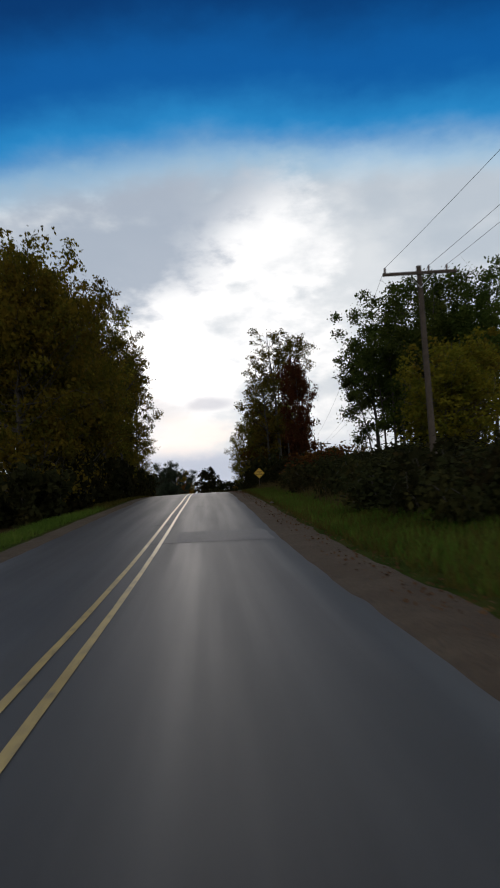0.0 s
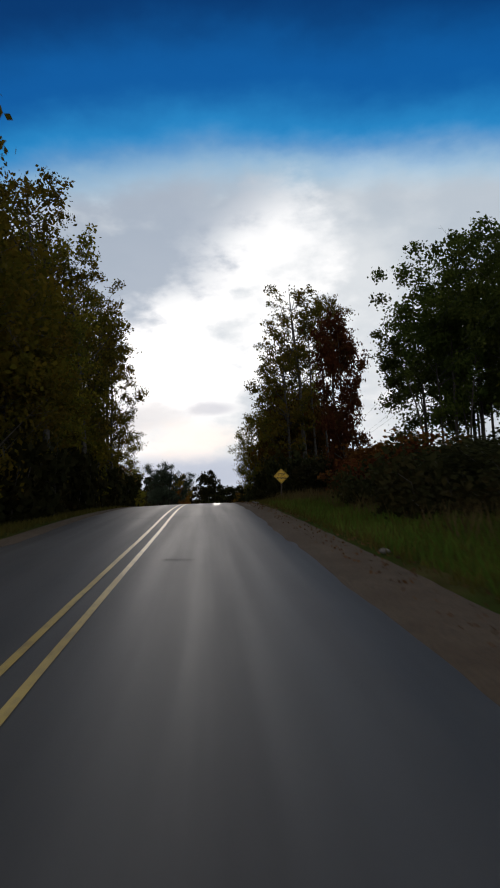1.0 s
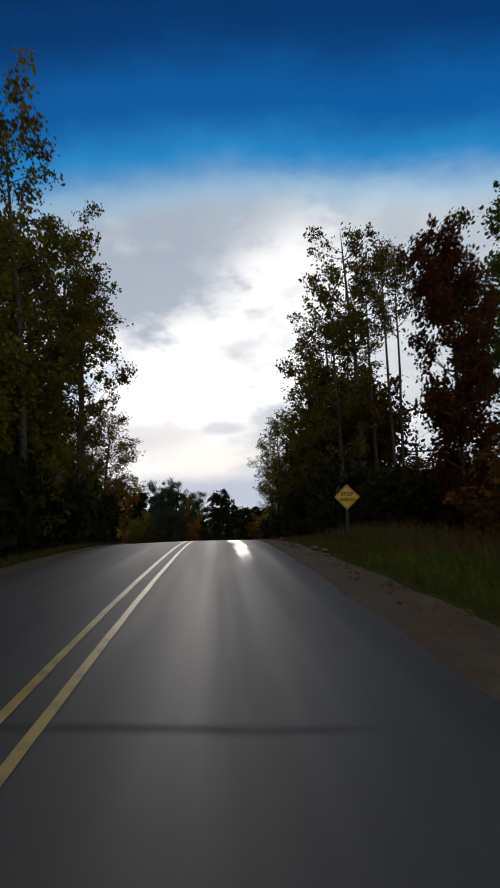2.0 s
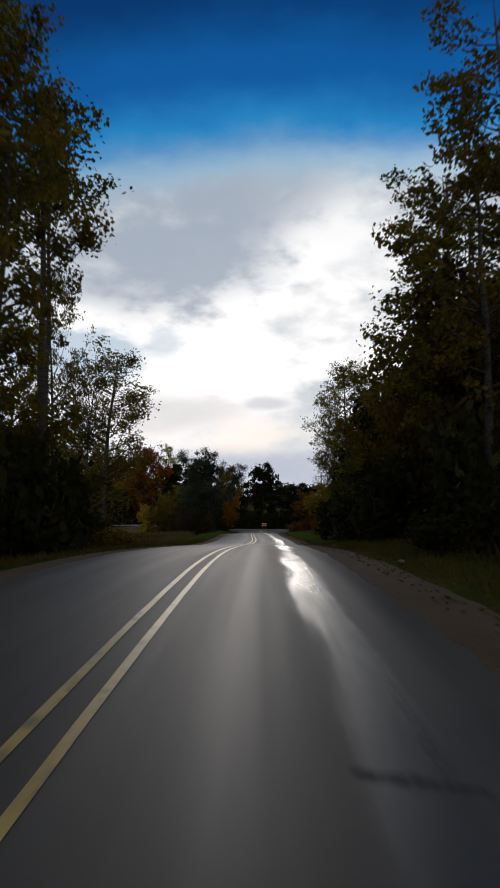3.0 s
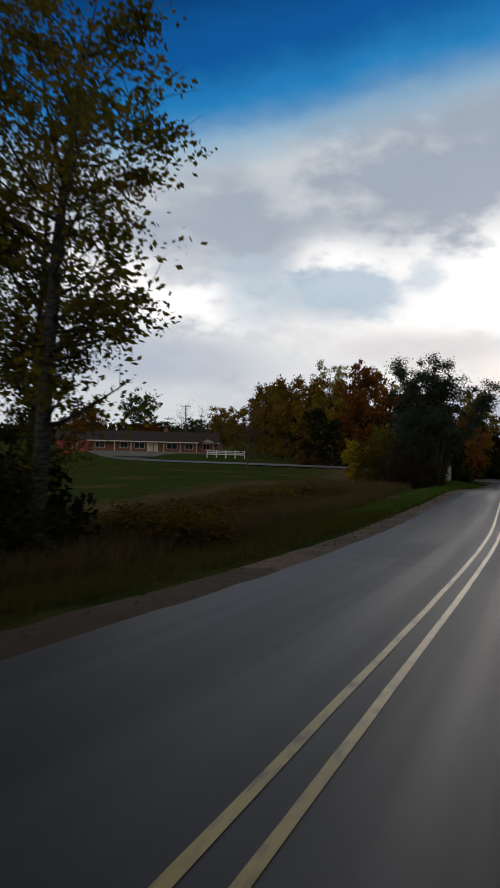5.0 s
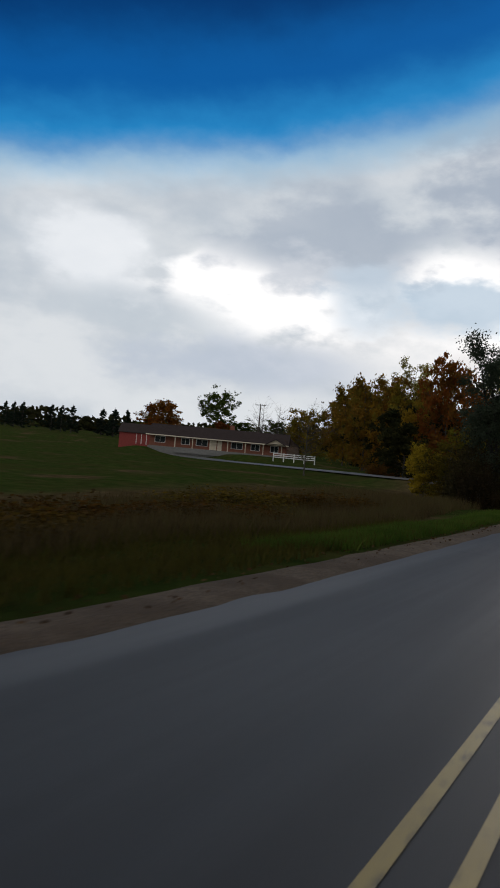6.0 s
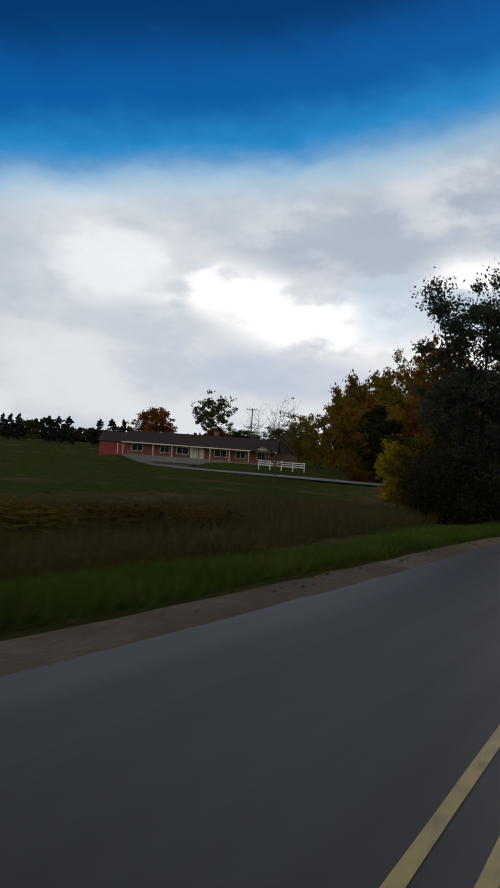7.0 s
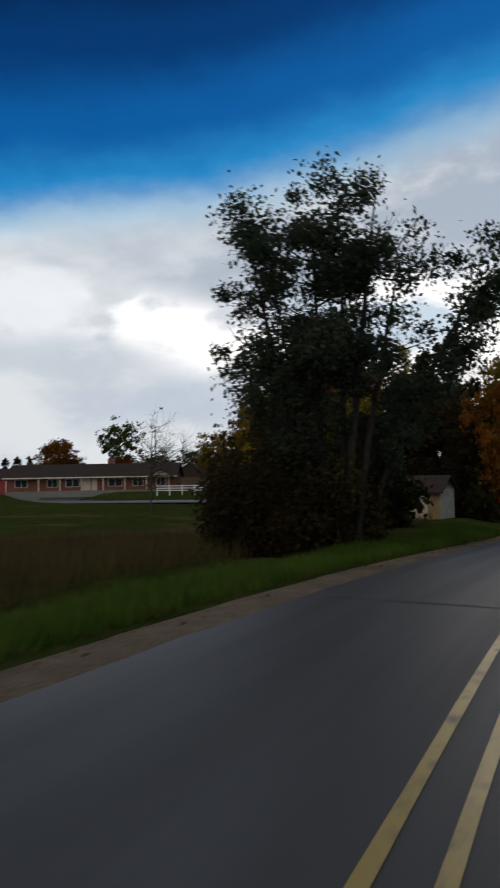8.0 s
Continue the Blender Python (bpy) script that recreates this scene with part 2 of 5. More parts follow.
    bumped(n, l, b, grain, 0.35, 0.006)
    return m


def ground_material():
    """Grass, with bare brown earth and fallen leaves in patches."""
    m, n, l, b = material("rough_grass", 1.0, 0, 0.0)
    big, mid, small = noise_of(n, l, 0.09, 4), noise_of(n, l, 0.9, 5), noise_of(n, l, 14, 5, None, 0.7)
    grass = ramp_of(n, l, mid, ((0.3, (0.022, 0.036, 0.008)), (0.52, (0.036, 0.055, 0.012)), (0.75, (0.064, 0.064, 0.018))))
    earth = ramp_of(n, l, mid, ((0.3, (0.060, 0.042, 0.020)), (0.7, (0.120, 0.084, 0.042))))
    c = mixed(n, l, span(n, l, noise_of(n, l, 0.22, 5, None, 0.65), 0.42, 0.68, 0, 0.7), grass, (0.048, 0.042, 0.014))
    c = mixed(n, l, span(n, l, big, 0.56, 0.68), c, earth)
    # a ditch of bare brown earth and dead weeds runs beside the field
    p = n.new("ShaderNodeSeparateXYZ")
    l.new(n.new("ShaderNodeTexCoord").outputs["Object"], p.inputs[0])
    sway = n.new("ShaderNodeMath")
    sway.operation = "MULTIPLY_ADD"
    l.new(big, sway.inputs[0])
    sway.inputs[1].default_value = 14.0
    l.new(p.outputs[0], sway.inputs[2])
    ditch = n.new("ShaderNodeMath")
    ditch.operation = "MULTIPLY"
    l.new(span(n, l, sway.outputs[0], -3.5, -6.5), ditch.inputs[0])
    l.new(span(n, l, sway.outputs[0], -22, -15), ditch.inputs[1])
    ends = n.new("ShaderNodeMath")
    ends.operation = "MULTIPLY"
    l.new(ditch.outputs[0], ends.inputs[0])
    l.new(span(n, l, p.outputs[1], 100, 118), ends.inputs[1])
    c = mixed(n, l, ends.outputs[0], c, earth)
    # fallen leaves and bare soil lie under the roadside trees, on both sides up to the open field
    wide = n.new("ShaderNodeMath")
    wide.operation = "ABSOLUTE"
    l.new(p.outputs[0], wide.inputs[0])
    floor_ = n.new("ShaderNodeMath")
    floor_.operation = "MULTIPLY"
    l.new(span(n, l, wide.outputs[0], 5.2, 8.0), floor_.inputs[0])
    l.new(span(n, l, p.outputs[1], 116, 104), floor_.inputs[1])
    c = mixed(n, l, floor_.outputs[0], c, ramp_of(n, l, mid, ((0.3, (0.020, 0.015, 0.008)), (0.7, (0.050, 0.034, 0.015)))))
    c = mixed(n, l, span(n, l, small, 0.4, 0.75, 0, 0.5), c, (0.028, 0.030, 0.012))
    l.new(c, b.inputs["Base Color"])
    bumped(n, l, b, small, 0.8, 0.08)
    return m


def gravel_material(k=1.0):
    m, n, l, b = material("gravel" if k == 1 else "pale_gravel", 0.95, 0, 0.15)
    v = n.new("ShaderNodeTexVoronoi")
    v.inputs["Scale"].default_value = 22
    l.new(n.new("ShaderNodeTexCoord").outputs["Object"], v.inputs["Vector"])
    big, mid = noise_of(n, l, 0.5, 4), noise_of(n, l, 2.6, 7, None, 0.65)
    c = ramp_of(n, l, mid, ((0.3, (0.062 * k, 0.044 * k, 0.029 * k)), (0.7, (0.108 * k, 0.080 * k, 0.054 * k))))
    c = mixed(n, l, span(n, l, big, 0.4, 0.65, 0, 0.55), c, (0.060, 0.038, 0.022))
    l.new(mixed(n, l, span(n, l, v.outputs["Distance"], 0.2, 0.9, 0, 0.6), c, (0.035 * k, 0.028 * k, 0.021 * k)), b.inputs["Base Color"])
    bumped(n, l, b, v.outputs["Distance"], 0.7, 0.03)
    return m


def bark(name, dark, light, band=False):
    m, n, l, b = material(name, 0.9, 0, 0.2)
    co = n.new("ShaderNodeTexCoord").outputs["Object"]
    s = n.new("ShaderNodeVectorMath")
    s.operation = "MULTIPLY"
    l.new(co, s.inputs[0])
    s.inputs[1].default_value = (9, 9, 2.0) if not band else (3, 3, 9)
    g = noise_of(n, l, 1.5, 6, s.outputs[0])
    l.new(ramp_of(n, l, g, ((0.35, dark), (0.65, light))), b.inputs["Base Color"])
    bumped(n, l, b, g, 0.8, 0.03)
    return m


def line_paint():
    """Traffic paint, worn through to the asphalt in flecks and along the edges."""
    m, n, l, b = material("worn_yellow_paint", 0.42, 0, 0.5)
    co = n.new("ShaderNodeTexCoord").outputs["Object"]
    big, mid, small = noise_of(n, l, 0.8, 4, co), noise_of(n, l, 7, 5, co, 0.65), noise_of(n, l, 55, 4, co, 0.7)
    c = ramp_of(n, l, big, ((0.3, (0.32, 0.225, 0.062)), (0.7, (0.47, 0.350, 0.115))))
    wear = n.new("ShaderNodeMath")
    wear.operation = "MULTIPLY_ADD"
    l.new(small, wear.inputs[0])
    wear.inputs[1].default_value = 0.45
    l.new(mid, wear.inputs[2])
    l.new(mixed(n, l, span(n, l, wear.outputs[0], 0.72, 0.92, 0, 0.85), c, (0.055, 0.055, 0.057)), b.inputs["Base Color"])
    bumped(n, l, b, small, 0.3, 0.006)
    return m


M_ASPHALT, M_GROUND, M_GRAVEL = asphalt_material(), ground_material(), gravel_material()
M_GRAVEL_PALE = gravel_material(1.8)
M_YELLOW = line_paint()
M_TAR = plain("tar_seal", (0.016, 0.016, 0.018), 0.65, 0, 5)
M_BARK = bark("grey_bark", (0.030, 0.026, 0.022), (0.085, 0.075, 0.062))
M_WILLOW = bark("damp_dark_bark", (0.012, 0.011, 0.010), (0.040, 0.036, 0.031))
M_ASPEN = bark("pale_bark", (0.024, 0.021, 0.018), (0.080, 0.073, 0.062), True)
L_ASPEN = leaf("aspen_leaves", ((0.050, 0.056, 0.010), (0.090, 0.088, 0.013), (0.150, 0.120, 0.016), (0.22, 0.155, 0.018)), 0.5)
L_GREEN = leaf("green_leaves", ((0.030, 0.044, 0.010), (0.056, 0.076, 0.015), (0.090, 0.105, 0.020)), 0.45, 0.7)
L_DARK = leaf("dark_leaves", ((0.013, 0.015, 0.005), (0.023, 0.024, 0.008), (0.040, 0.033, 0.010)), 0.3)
L_OLIVE = leaf("olive_leaves", ((0.068, 0.070, 0.009), (0.108, 0.100, 0.011), (0.165, 0.124, 0.013), (0.098, 0.102, 0.013)), 0.55, 0.75)
L_RED = leaf("red_leaves", ((0.042, 0.017, 0.007), (0.074, 0.024, 0.009), (0.062, 0.038, 0.010)), 0.4)
L_WILLOW = leaf("willow_leaves", ((0.026, 0.036, 0.022), (0.046, 0.060, 0.038), (0.080, 0.092, 0.058)), 0.5)
L_SCARLET = leaf("scarlet_leaves", ((0.140, 0.045, 0.010), (0.21, 0.060, 0.012), (0.125, 0.058, 0.012), (0.175, 0.075, 0.014)), 0.45)
L_RUST = leaf("rust_leaves", ((0.140, 0.080, 0.013), (0.215, 0.112, 0.015), (0.130, 0.098, 0.014), (0.205, 0.138, 0.018)), 0.45)
L_BROWN = leaf("brown_olive_leaves", ((0.042, 0.030, 0.006), (0.072, 0.048, 0.008), (0.115, 0.064, 0.009), (0.060, 0.050, 0.008)), 0.4)
L_RUSSET = leaf("russet_leaves", ((0.040, 0.020, 0.007), (0.078, 0.032, 0.009), (0.120, 0.050, 0.011), (0.060, 0.038, 0.009)), 0.4)
L_DULL = leaf("dull_brown_leaves", ((0.020, 0.017, 0.008), (0.034, 0.027, 0.011), (0.052, 0.037, 0.014)), 0.35)
L_HEDGE = leaf("grey_green_leaves", ((0.016, 0.020, 0.008), (0.027, 0.031, 0.011), (0.042, 0.042, 0.014)), 0.35)
L_PALE = leaf("pale_poplar_leaves", ((0.20, 0.185, 0.065), (0.32, 0.275, 0.095), (0.26, 0.20, 0.06)), 0.45)
L_OLIVEGRASS = leaf("dry_grass_blades", ((0.050, 0.054, 0.010), (0.090, 0.084, 0.017), (0.070, 0.058, 0.015)), 0.35)
L_GOLD = leaf("gold_leaves", ((0.22, 0.138, 0.014), (0.33, 0.200, 0.017), (0.16, 0.118, 0.015)), 0.5)
L_PINE = leaf("pine_needles", ((0.010, 0.018, 0.012), (0.018, 0.028, 0.018), (0.026, 0.034, 0.020)), 0.1)
L_DRY = leaf("fallen_leaves", ((0.060, 0.036, 0.018), (0.10, 0.056, 0.024), (0.13, 0.078, 0.032)), 0.2)
L_GRASS = leaf("grass_blades", ((0.040, 0.066, 0.010), (0.064, 0.100, 0.014), (0.100, 0.118, 0.022)), 0.4)
L_WEED = leaf("dead_weed_stalks", ((0.046, 0.032, 0.015), (0.084, 0.056, 0.025), (0.070, 0.060, 0.020)), 0.35)

# ---- shape of the land ----
ROAD_Y = (-40, 0, 10, 20, 30, 40, 50, 60, 70, 80, 90, 100, 110, 120, 130, 140, 150, 160, 175, 190, 200, 260)
ROAD_Z = (-0.74, 0.05, 0.18, 0.52, 0.99, 1.36, 1.78, 2, 2.14, 2.02, 1.57, 1.01, 0.39, 0.02, -0.31, -0.65, -0.89, -1.29, -2.1, -2.5, -2.6, -2.6)
MID_Y = (-40, 0, 20, 40, 60, 80, 100, 120, 140, 155, 170, 185, 200)
MID_X = (-1.61, -1.46, -1.27, -1.01, -0.85, -0.66, -0.11, 0.59, 0.46, 0.29, 0.86, 1.90, 3.07)
LANE = 3.2
CROSS = ((-150, 268), (-110, 254), (-71, 234), (-39, 214.5), (-22, 203.5), (-10, 199), (3, 197.5), (20, 198), (60, 202), (130, 212))


def smooth(values, at_, keys):
    """A table smoothed by averaging over a few metres."""
    return np.mean([np.interp(np.asarray(at_) + d, keys, values) for d in np.linspace(-5, 5, 11)], axis=0)


def road_z(y):
    return smooth(ROAD_Z, y, ROAD_Y)


def mid_x(y):
    return smooth(MID_X, y, MID_Y)


def ease(v, a, b):
    k = np.clip((np.asarray(v, float) - a) / (b - a), 0, 1)
    return k * k * (3 - 2 * k)


def cross_y(x):
    return np.interp(x, [p[0] for p in CROSS], [p[1] for p in CROSS])


def swell(x, y):
    return 0.10 * np.sin(x * 0.31 + 1.3) * np.sin(y * 0.23) + 0.06 * np.sin(x * 0.83 + y * 0.41) + 0.03 * np.sin(x * 1.9 - y * 1.3)


def land_z(x, y):
    """Height of the ground."""
    x, y = np.asarray(x, float), np.asarray(y, float)
    r, d = road_z(np.clip(y, -40, 260)), x - mid_x(np.clip(y, -40, 200))
    edge = ease(np.abs(d), LANE + 0.8, LANE + 4.0)
    right = r - 0.10 + 0.25 * ease(d, 5, 9) + 1.1 * ease(d, 9, 30)
    field = -1.6 - 0.030 * np.clip(-x - 15, 0, 55) + ease(y, 246, 280) * (1.5 + 3.6 * ease(x, -95, -72))
    left = r - 0.10 - 0.40 * ease(-d, 4.3, 7.5) * (1 - ease(y, 150, 170))
    left = left + 0.45 * ease(y, 160, 178) * ease(-d, 5, 8)
    left = left + (np.minimum(field, r - 0.4) - left) * ease(-d, 6, 16) * ease(y, 100, 135)
    z = np.where(d > 0, right, left)
    far = ease(np.abs(x), 150, 400)
    z = z * (1 - far) - 2.5 * far
    z = z + edge * swell(x, y)
    beyond = ease(y, 186, 194) * ease(x, -14, 2)
    z = z * (1 - beyond) + (-2.65 + 0.05 * swell(x, y)) * beyond
    # level ground under the house
    c24, s24 = math.cos(radians(24)), math.sin(radians(24))
    along, over = (x + 80) * c24 + (y - 247.5) * s24, -(x + 80) * s24 + (y - 247.5) * c24
    pad = (1 - ease(np.abs(along), 16, 24)) * (1 - ease(np.abs(over), 5.5, 10))
    z = z * (1 - pad) - 2.05 * pad
    # the crossing road lies in its own shallow bed
    c = np.abs(y - cross_y(x))
    bed = np.interp(x, (-150, -71, -22, -6, 3, 130), (-4.4, -3.35, -1.75, -2.4, -2.6, -2.6))
    k = 1 - ease(c, 3.5, 9)
    z = np.where(y > 150, z * (1 - k) + (bed - 0.05) * k, z)
    return np.where((d < LANE + 0.9) & (d > -LANE - 0.6), np.minimum(z, r - 0.12), z)


def mesh_of(name, verts, faces, mat, smooth_=True):
    me = bpy.data.meshes.new(name)
    verts, faces = np.asarray(verts, np.float32), np.asarray(faces, np.int32)
    k = faces.shape[1]
    me.vertices.add(len(verts))
    me.vertices.foreach_set("co", verts.ravel())
    me.loops.add(faces.size)
    me.loops.foreach_set("vertex_index", faces.ravel())
    me.polygons.add(len(faces))
    me.polygons.foreach_set("loop_start", np.arange(len(faces), dtype=np.int32) * k)
    me.polygons.foreach_set("use_smooth", np.full(len(faces), smooth_))
    me.update(calc_edges=True)
    for m in mat if isinstance(mat, (list, tuple)) else (mat,):
        me.materials.append(m)
    return me


def sheet(name, xs, ys, height, mat, uv=None):
    """A grid over the given lines; height(x, y) gives z."""
    X, Y = np.meshgrid(xs, ys)
    verts = np.stack([X, Y, height(X, Y)], -1).reshape(-1, 3)
    w = len(xs)
    i = (np.arange(len(ys) - 1)[:, None] * w + np.arange(w - 1)[None]).ravel()
    return mesh_of(name, verts, np.stack([i, i + 1, i + w + 1, i + w], -1), mat)


near_x = np.concatenate([-np.geomspace(12, 3200, 46)[::-1], np.arange(-11.5, 13.6, 0.5), np.geomspace(14, 3200, 46)])
near_x = np.unique(np.round(np.concatenate([near_x, np.arange(-106, -52, 3.0)]), 3))
near_y = np.concatenate([-np.geomspace(40, 900, 10)[::-1], np.arange(-36, 215, 1.0), np.arange(216, 300, 2.0), np.geomspace(302, 4300, 30)])
ground = tagged(new("ground", sheet("ground", near_x, near_y, land_z, M_GROUND)), "rough roadside grass with bare brown earth and fallen leaves", "ground", kind="structure")


def ribbon(name, offsets, ys, mat, lift, crown=0.05, sag=None, wave=0.0, seed=1):
    """A strip that follows the road: offsets are metres from the centre line."""
    ys = np.asarray(ys, float)
    mx, rz = mid_x(ys), road_z(ys)
    tx = np.gradient(mx, ys)
    rng = np.random.default_rng(seed)
    V, UV = [], []
    for k, o in enumerate(offsets):
        jig = wave * np.interp(ys, np.arange(ys[0], ys[-1] + 2, 0.7), rng.normal(0, 1, len(np.arange(ys[0], ys[-1] + 2, 0.7)))) if k in (0, len(offsets) - 1) else 0
        off = o + jig
        z = rz + lift - crown * (np.abs(off) / LANE) ** 1.5 - (sag[k] if sag else 0)
        V.append(np.stack([mx + off, ys - tx * off, z], -1))
        UV.append(np.stack([np.broadcast_to(off, ys.shape), ys], -1))
    V, UV = np.stack(V, 1), np.stack(UV, 1)
    w = len(offsets)
    i = (np.arange(len(ys) - 1)[:, None] * w + np.arange(w - 1)[None]).ravel()
    faces = np.stack([i, i + 1, i + w + 1, i + w], -1)
    me = mesh_of(name, V.reshape(-1, 3), faces, mat)
    uv = me.uv_layers.new(name="UVMap")
    uv.data.foreach_set("uv", UV.reshape(-1, 2)[faces.ravel()].astype(np.float32).ravel())
    return me


ROAD_RUN = np.arange(-36, 197.1, 0.7)
road = tagged(new("road", ribbon("road", (-LANE - 0.21, -LANE - 0.18, -2.6, -1.9, -1.2, -0.5, 0, 0.5, 1.2, 1.9, 2.6, LANE, LANE + 0.03), ROAD_RUN, M_ASPHALT, 0.0,
              sag=(0.10, 0, 0, 0, 0, 0, 0, 0, 0, 0, 0, 0, 0.10), wave=0.012, seed=3)), "damp grey two-lane asphalt road with worn wheel tracks", "road", kind="structure")
for name, side, y0, y1, mat, seed in (("shoulder_left_near", -1, -36, 110, M_GRAVEL, 5), ("shoulder_left_far", -1, 109.6, 188, M_GRAVEL_PALE, 7), ("shoulder_right", 1, -36, 188, M_GRAVEL, 6)):
    lines = (LANE - 0.25, LANE + 0.1, LANE + 0.45, LANE + 0.85, LANE + 1.2) if side > 0 else (LANE - 0.1, LANE + 0.28, LANE + 0.5, LANE + 0.75, LANE + 1.05)
    drop = (0.05, 0.0, 0.02, 0.03, 0.12)
    if side < 0:
        lines, drop = tuple(-o for o in lines[::-1]), drop[::-1]
    me = ribbon("shoulder", lines, np.arange(y0, y1, 0.9), mat, -0.02, 0.0, drop, 0.06, seed)
    tagged(new(name, me), "brown gravel shoulder strewn with fallen leaves", "shoulder", kind="structure")
for o in (-0.15, 0.15):
    tagged(new("road_marking", ribbon("road_marking", (o - 0.042, o + 0.042), np.arange(-36, 186, 0.8), M_YELLOW, 0.006, wave=0.003, seed=int(50 + o * 10))),
           "worn yellow painted centre line on asphalt", "road marking", group="double yellow line", kind="structure")


M_PALE = plain("pale_worn_asphalt", (0.125, 0.122, 0.116), 0.6, 0, 0.8, 0.3)


def cross_road():
    xs = np.arange(-150, 130.1, 1.0)
    yc, rows = cross_y(xs), []
    bed = np.interp(xs, (-150, -71, -22, -6, 3, 130), (-4.4, -3.35, -1.75, -2.4, -2.6, -2.6))
    yc = np.convolve(np.pad(yc, 6, mode="edge"), np.ones(13) / 13, "valid")
    slope = np.gradient(yc, xs)
    V, UV = [], []
    for o in (-3.1, -3.0, 0, 3.0, 3.1):
        V.append(np.stack([xs - slope * o, yc + o, bed + 0.10 - 0.01 * abs(o) - (0.1 if abs(o) > 3.05 else 0)], -1))
        UV.append(np.stack([np.full_like(xs, o), xs], -1))
    V, UV = np.stack(V, 1), np.stack(UV, 1)
    i = (np.arange(len(xs) - 1)[:, None] * 5 + np.arange(4)[None]).ravel()
    faces = np.stack([i, i + 5, i + 6, i + 1], -1)
    me = mesh_of("side_road", V.reshape(-1, 3), faces, M_PALE)
    uv = me.uv_layers.new(name="UVMap")
    uv.data.foreach_set("uv", UV.reshape(-1, 2)[faces.ravel()].astype(np.float32).ravel())
    return me


tagged(new("side_road", cross_road()), "pale damp asphalt road crossing at the stop junction", "road", kind="structure")


def flare():
    """The widened mouth of the road at the junction."""
    ys = np.arange(180, 196.6, 0.8)
    mx, rz = mid_x(ys), road_z(ys)
    wide = LANE + 6.0 * ((ys - 180) / 16.5) ** 2.2
    V = np.stack([np.stack([mx + s * wide, ys, rz + 0.006 - 0.03 * abs(s)], -1) for s in (-1, -0.5, 0, 0.5, 1)], 1)
    i = (np.arange(len(ys) - 1)[:, None] * 5 + np.arange(4)[None]).ravel()
    faces = np.stack([i, i + 1, i + 6, i + 5], -1)
    me = mesh_of("road_mouth", V.reshape(-1, 3), faces, M_ASPHALT)
    uv = me.uv_layers.new(name="UVMap")
    uv.data.foreach_set("uv", V.reshape(-1, 3)[faces.ravel()][:, :2].astype(np.float32).ravel())
    return me


tagged(new("road_mouth", flare()), "flared asphalt mouth of the road at the junction", "road", kind="structure")

# ---- trees ----


def tube(path, radii, sides=6):
    """Vertices and quads of a tapering tube along a path."""
    path, n = np.asarray(path, float), len(path)
    t = np.gradient(path, axis=0)
    t /= np.linalg.norm(t, axis=1)[:, None] + 1e-9
    ref = np.where(np.abs(t[:, 2:3]) > 0.9, (1.0, 0, 0), (0, 0, 1.0))
    a = np.cross(t, ref)
    a /= np.linalg.norm(a, axis=1)[:, None] + 1e-9
    b = np.cross(t, a)
    ang = np.linspace(0, 2 * np.pi, sides, endpoint=False)
    V = path[:, None] + np.asarray(radii)[:, None, None] * (np.cos(ang)[None, :, None] * a[:, None] + np.sin(ang)[None, :, None] * b[:, None])
    i = np.arange(n - 1)[:, None] * sides
    j = np.arange(sides)[None]
    F = np.stack([i + j, i + (j + 1) % sides, i + sides + (j + 1) % sides, i + sides + j], -1).reshape(-1, 4)
    return V.reshape(-1, 3), F


def joined(pieces):
    V, F, at_ = [], [], 0
    for v, f in pieces:
        V.append(v)
        F.append(f + at_)
        at_ += len(v)
    return np.concatenate(V), np.concatenate(F)


def leaf_cards(points, size, rng, flat=0.0):
    """A small folded leaf at each point: two triangles each, turned at random."""
    n = len(points)
    a = rng.normal(size=(n, 3))
    a[:, 2] *= 1 - flat
    a /= np.linalg.norm(a, axis=1)[:, None] + 1e-9
    b = np.cross(a, rng.normal(size=(n, 3)))
    b /= np.linalg.norm(b, axis=1)[:, None] + 1e-9
    s = size * rng.uniform(0.55, 1.35, (n, 1))
    V = np.stack([points - a * s * 0.6, points + b * s * 0.38, points + a * s * 0.6, points - b * s * 0.38], 1)
    return V.reshape(-1, 3), np.arange(4 * n).reshape(-1, 4)


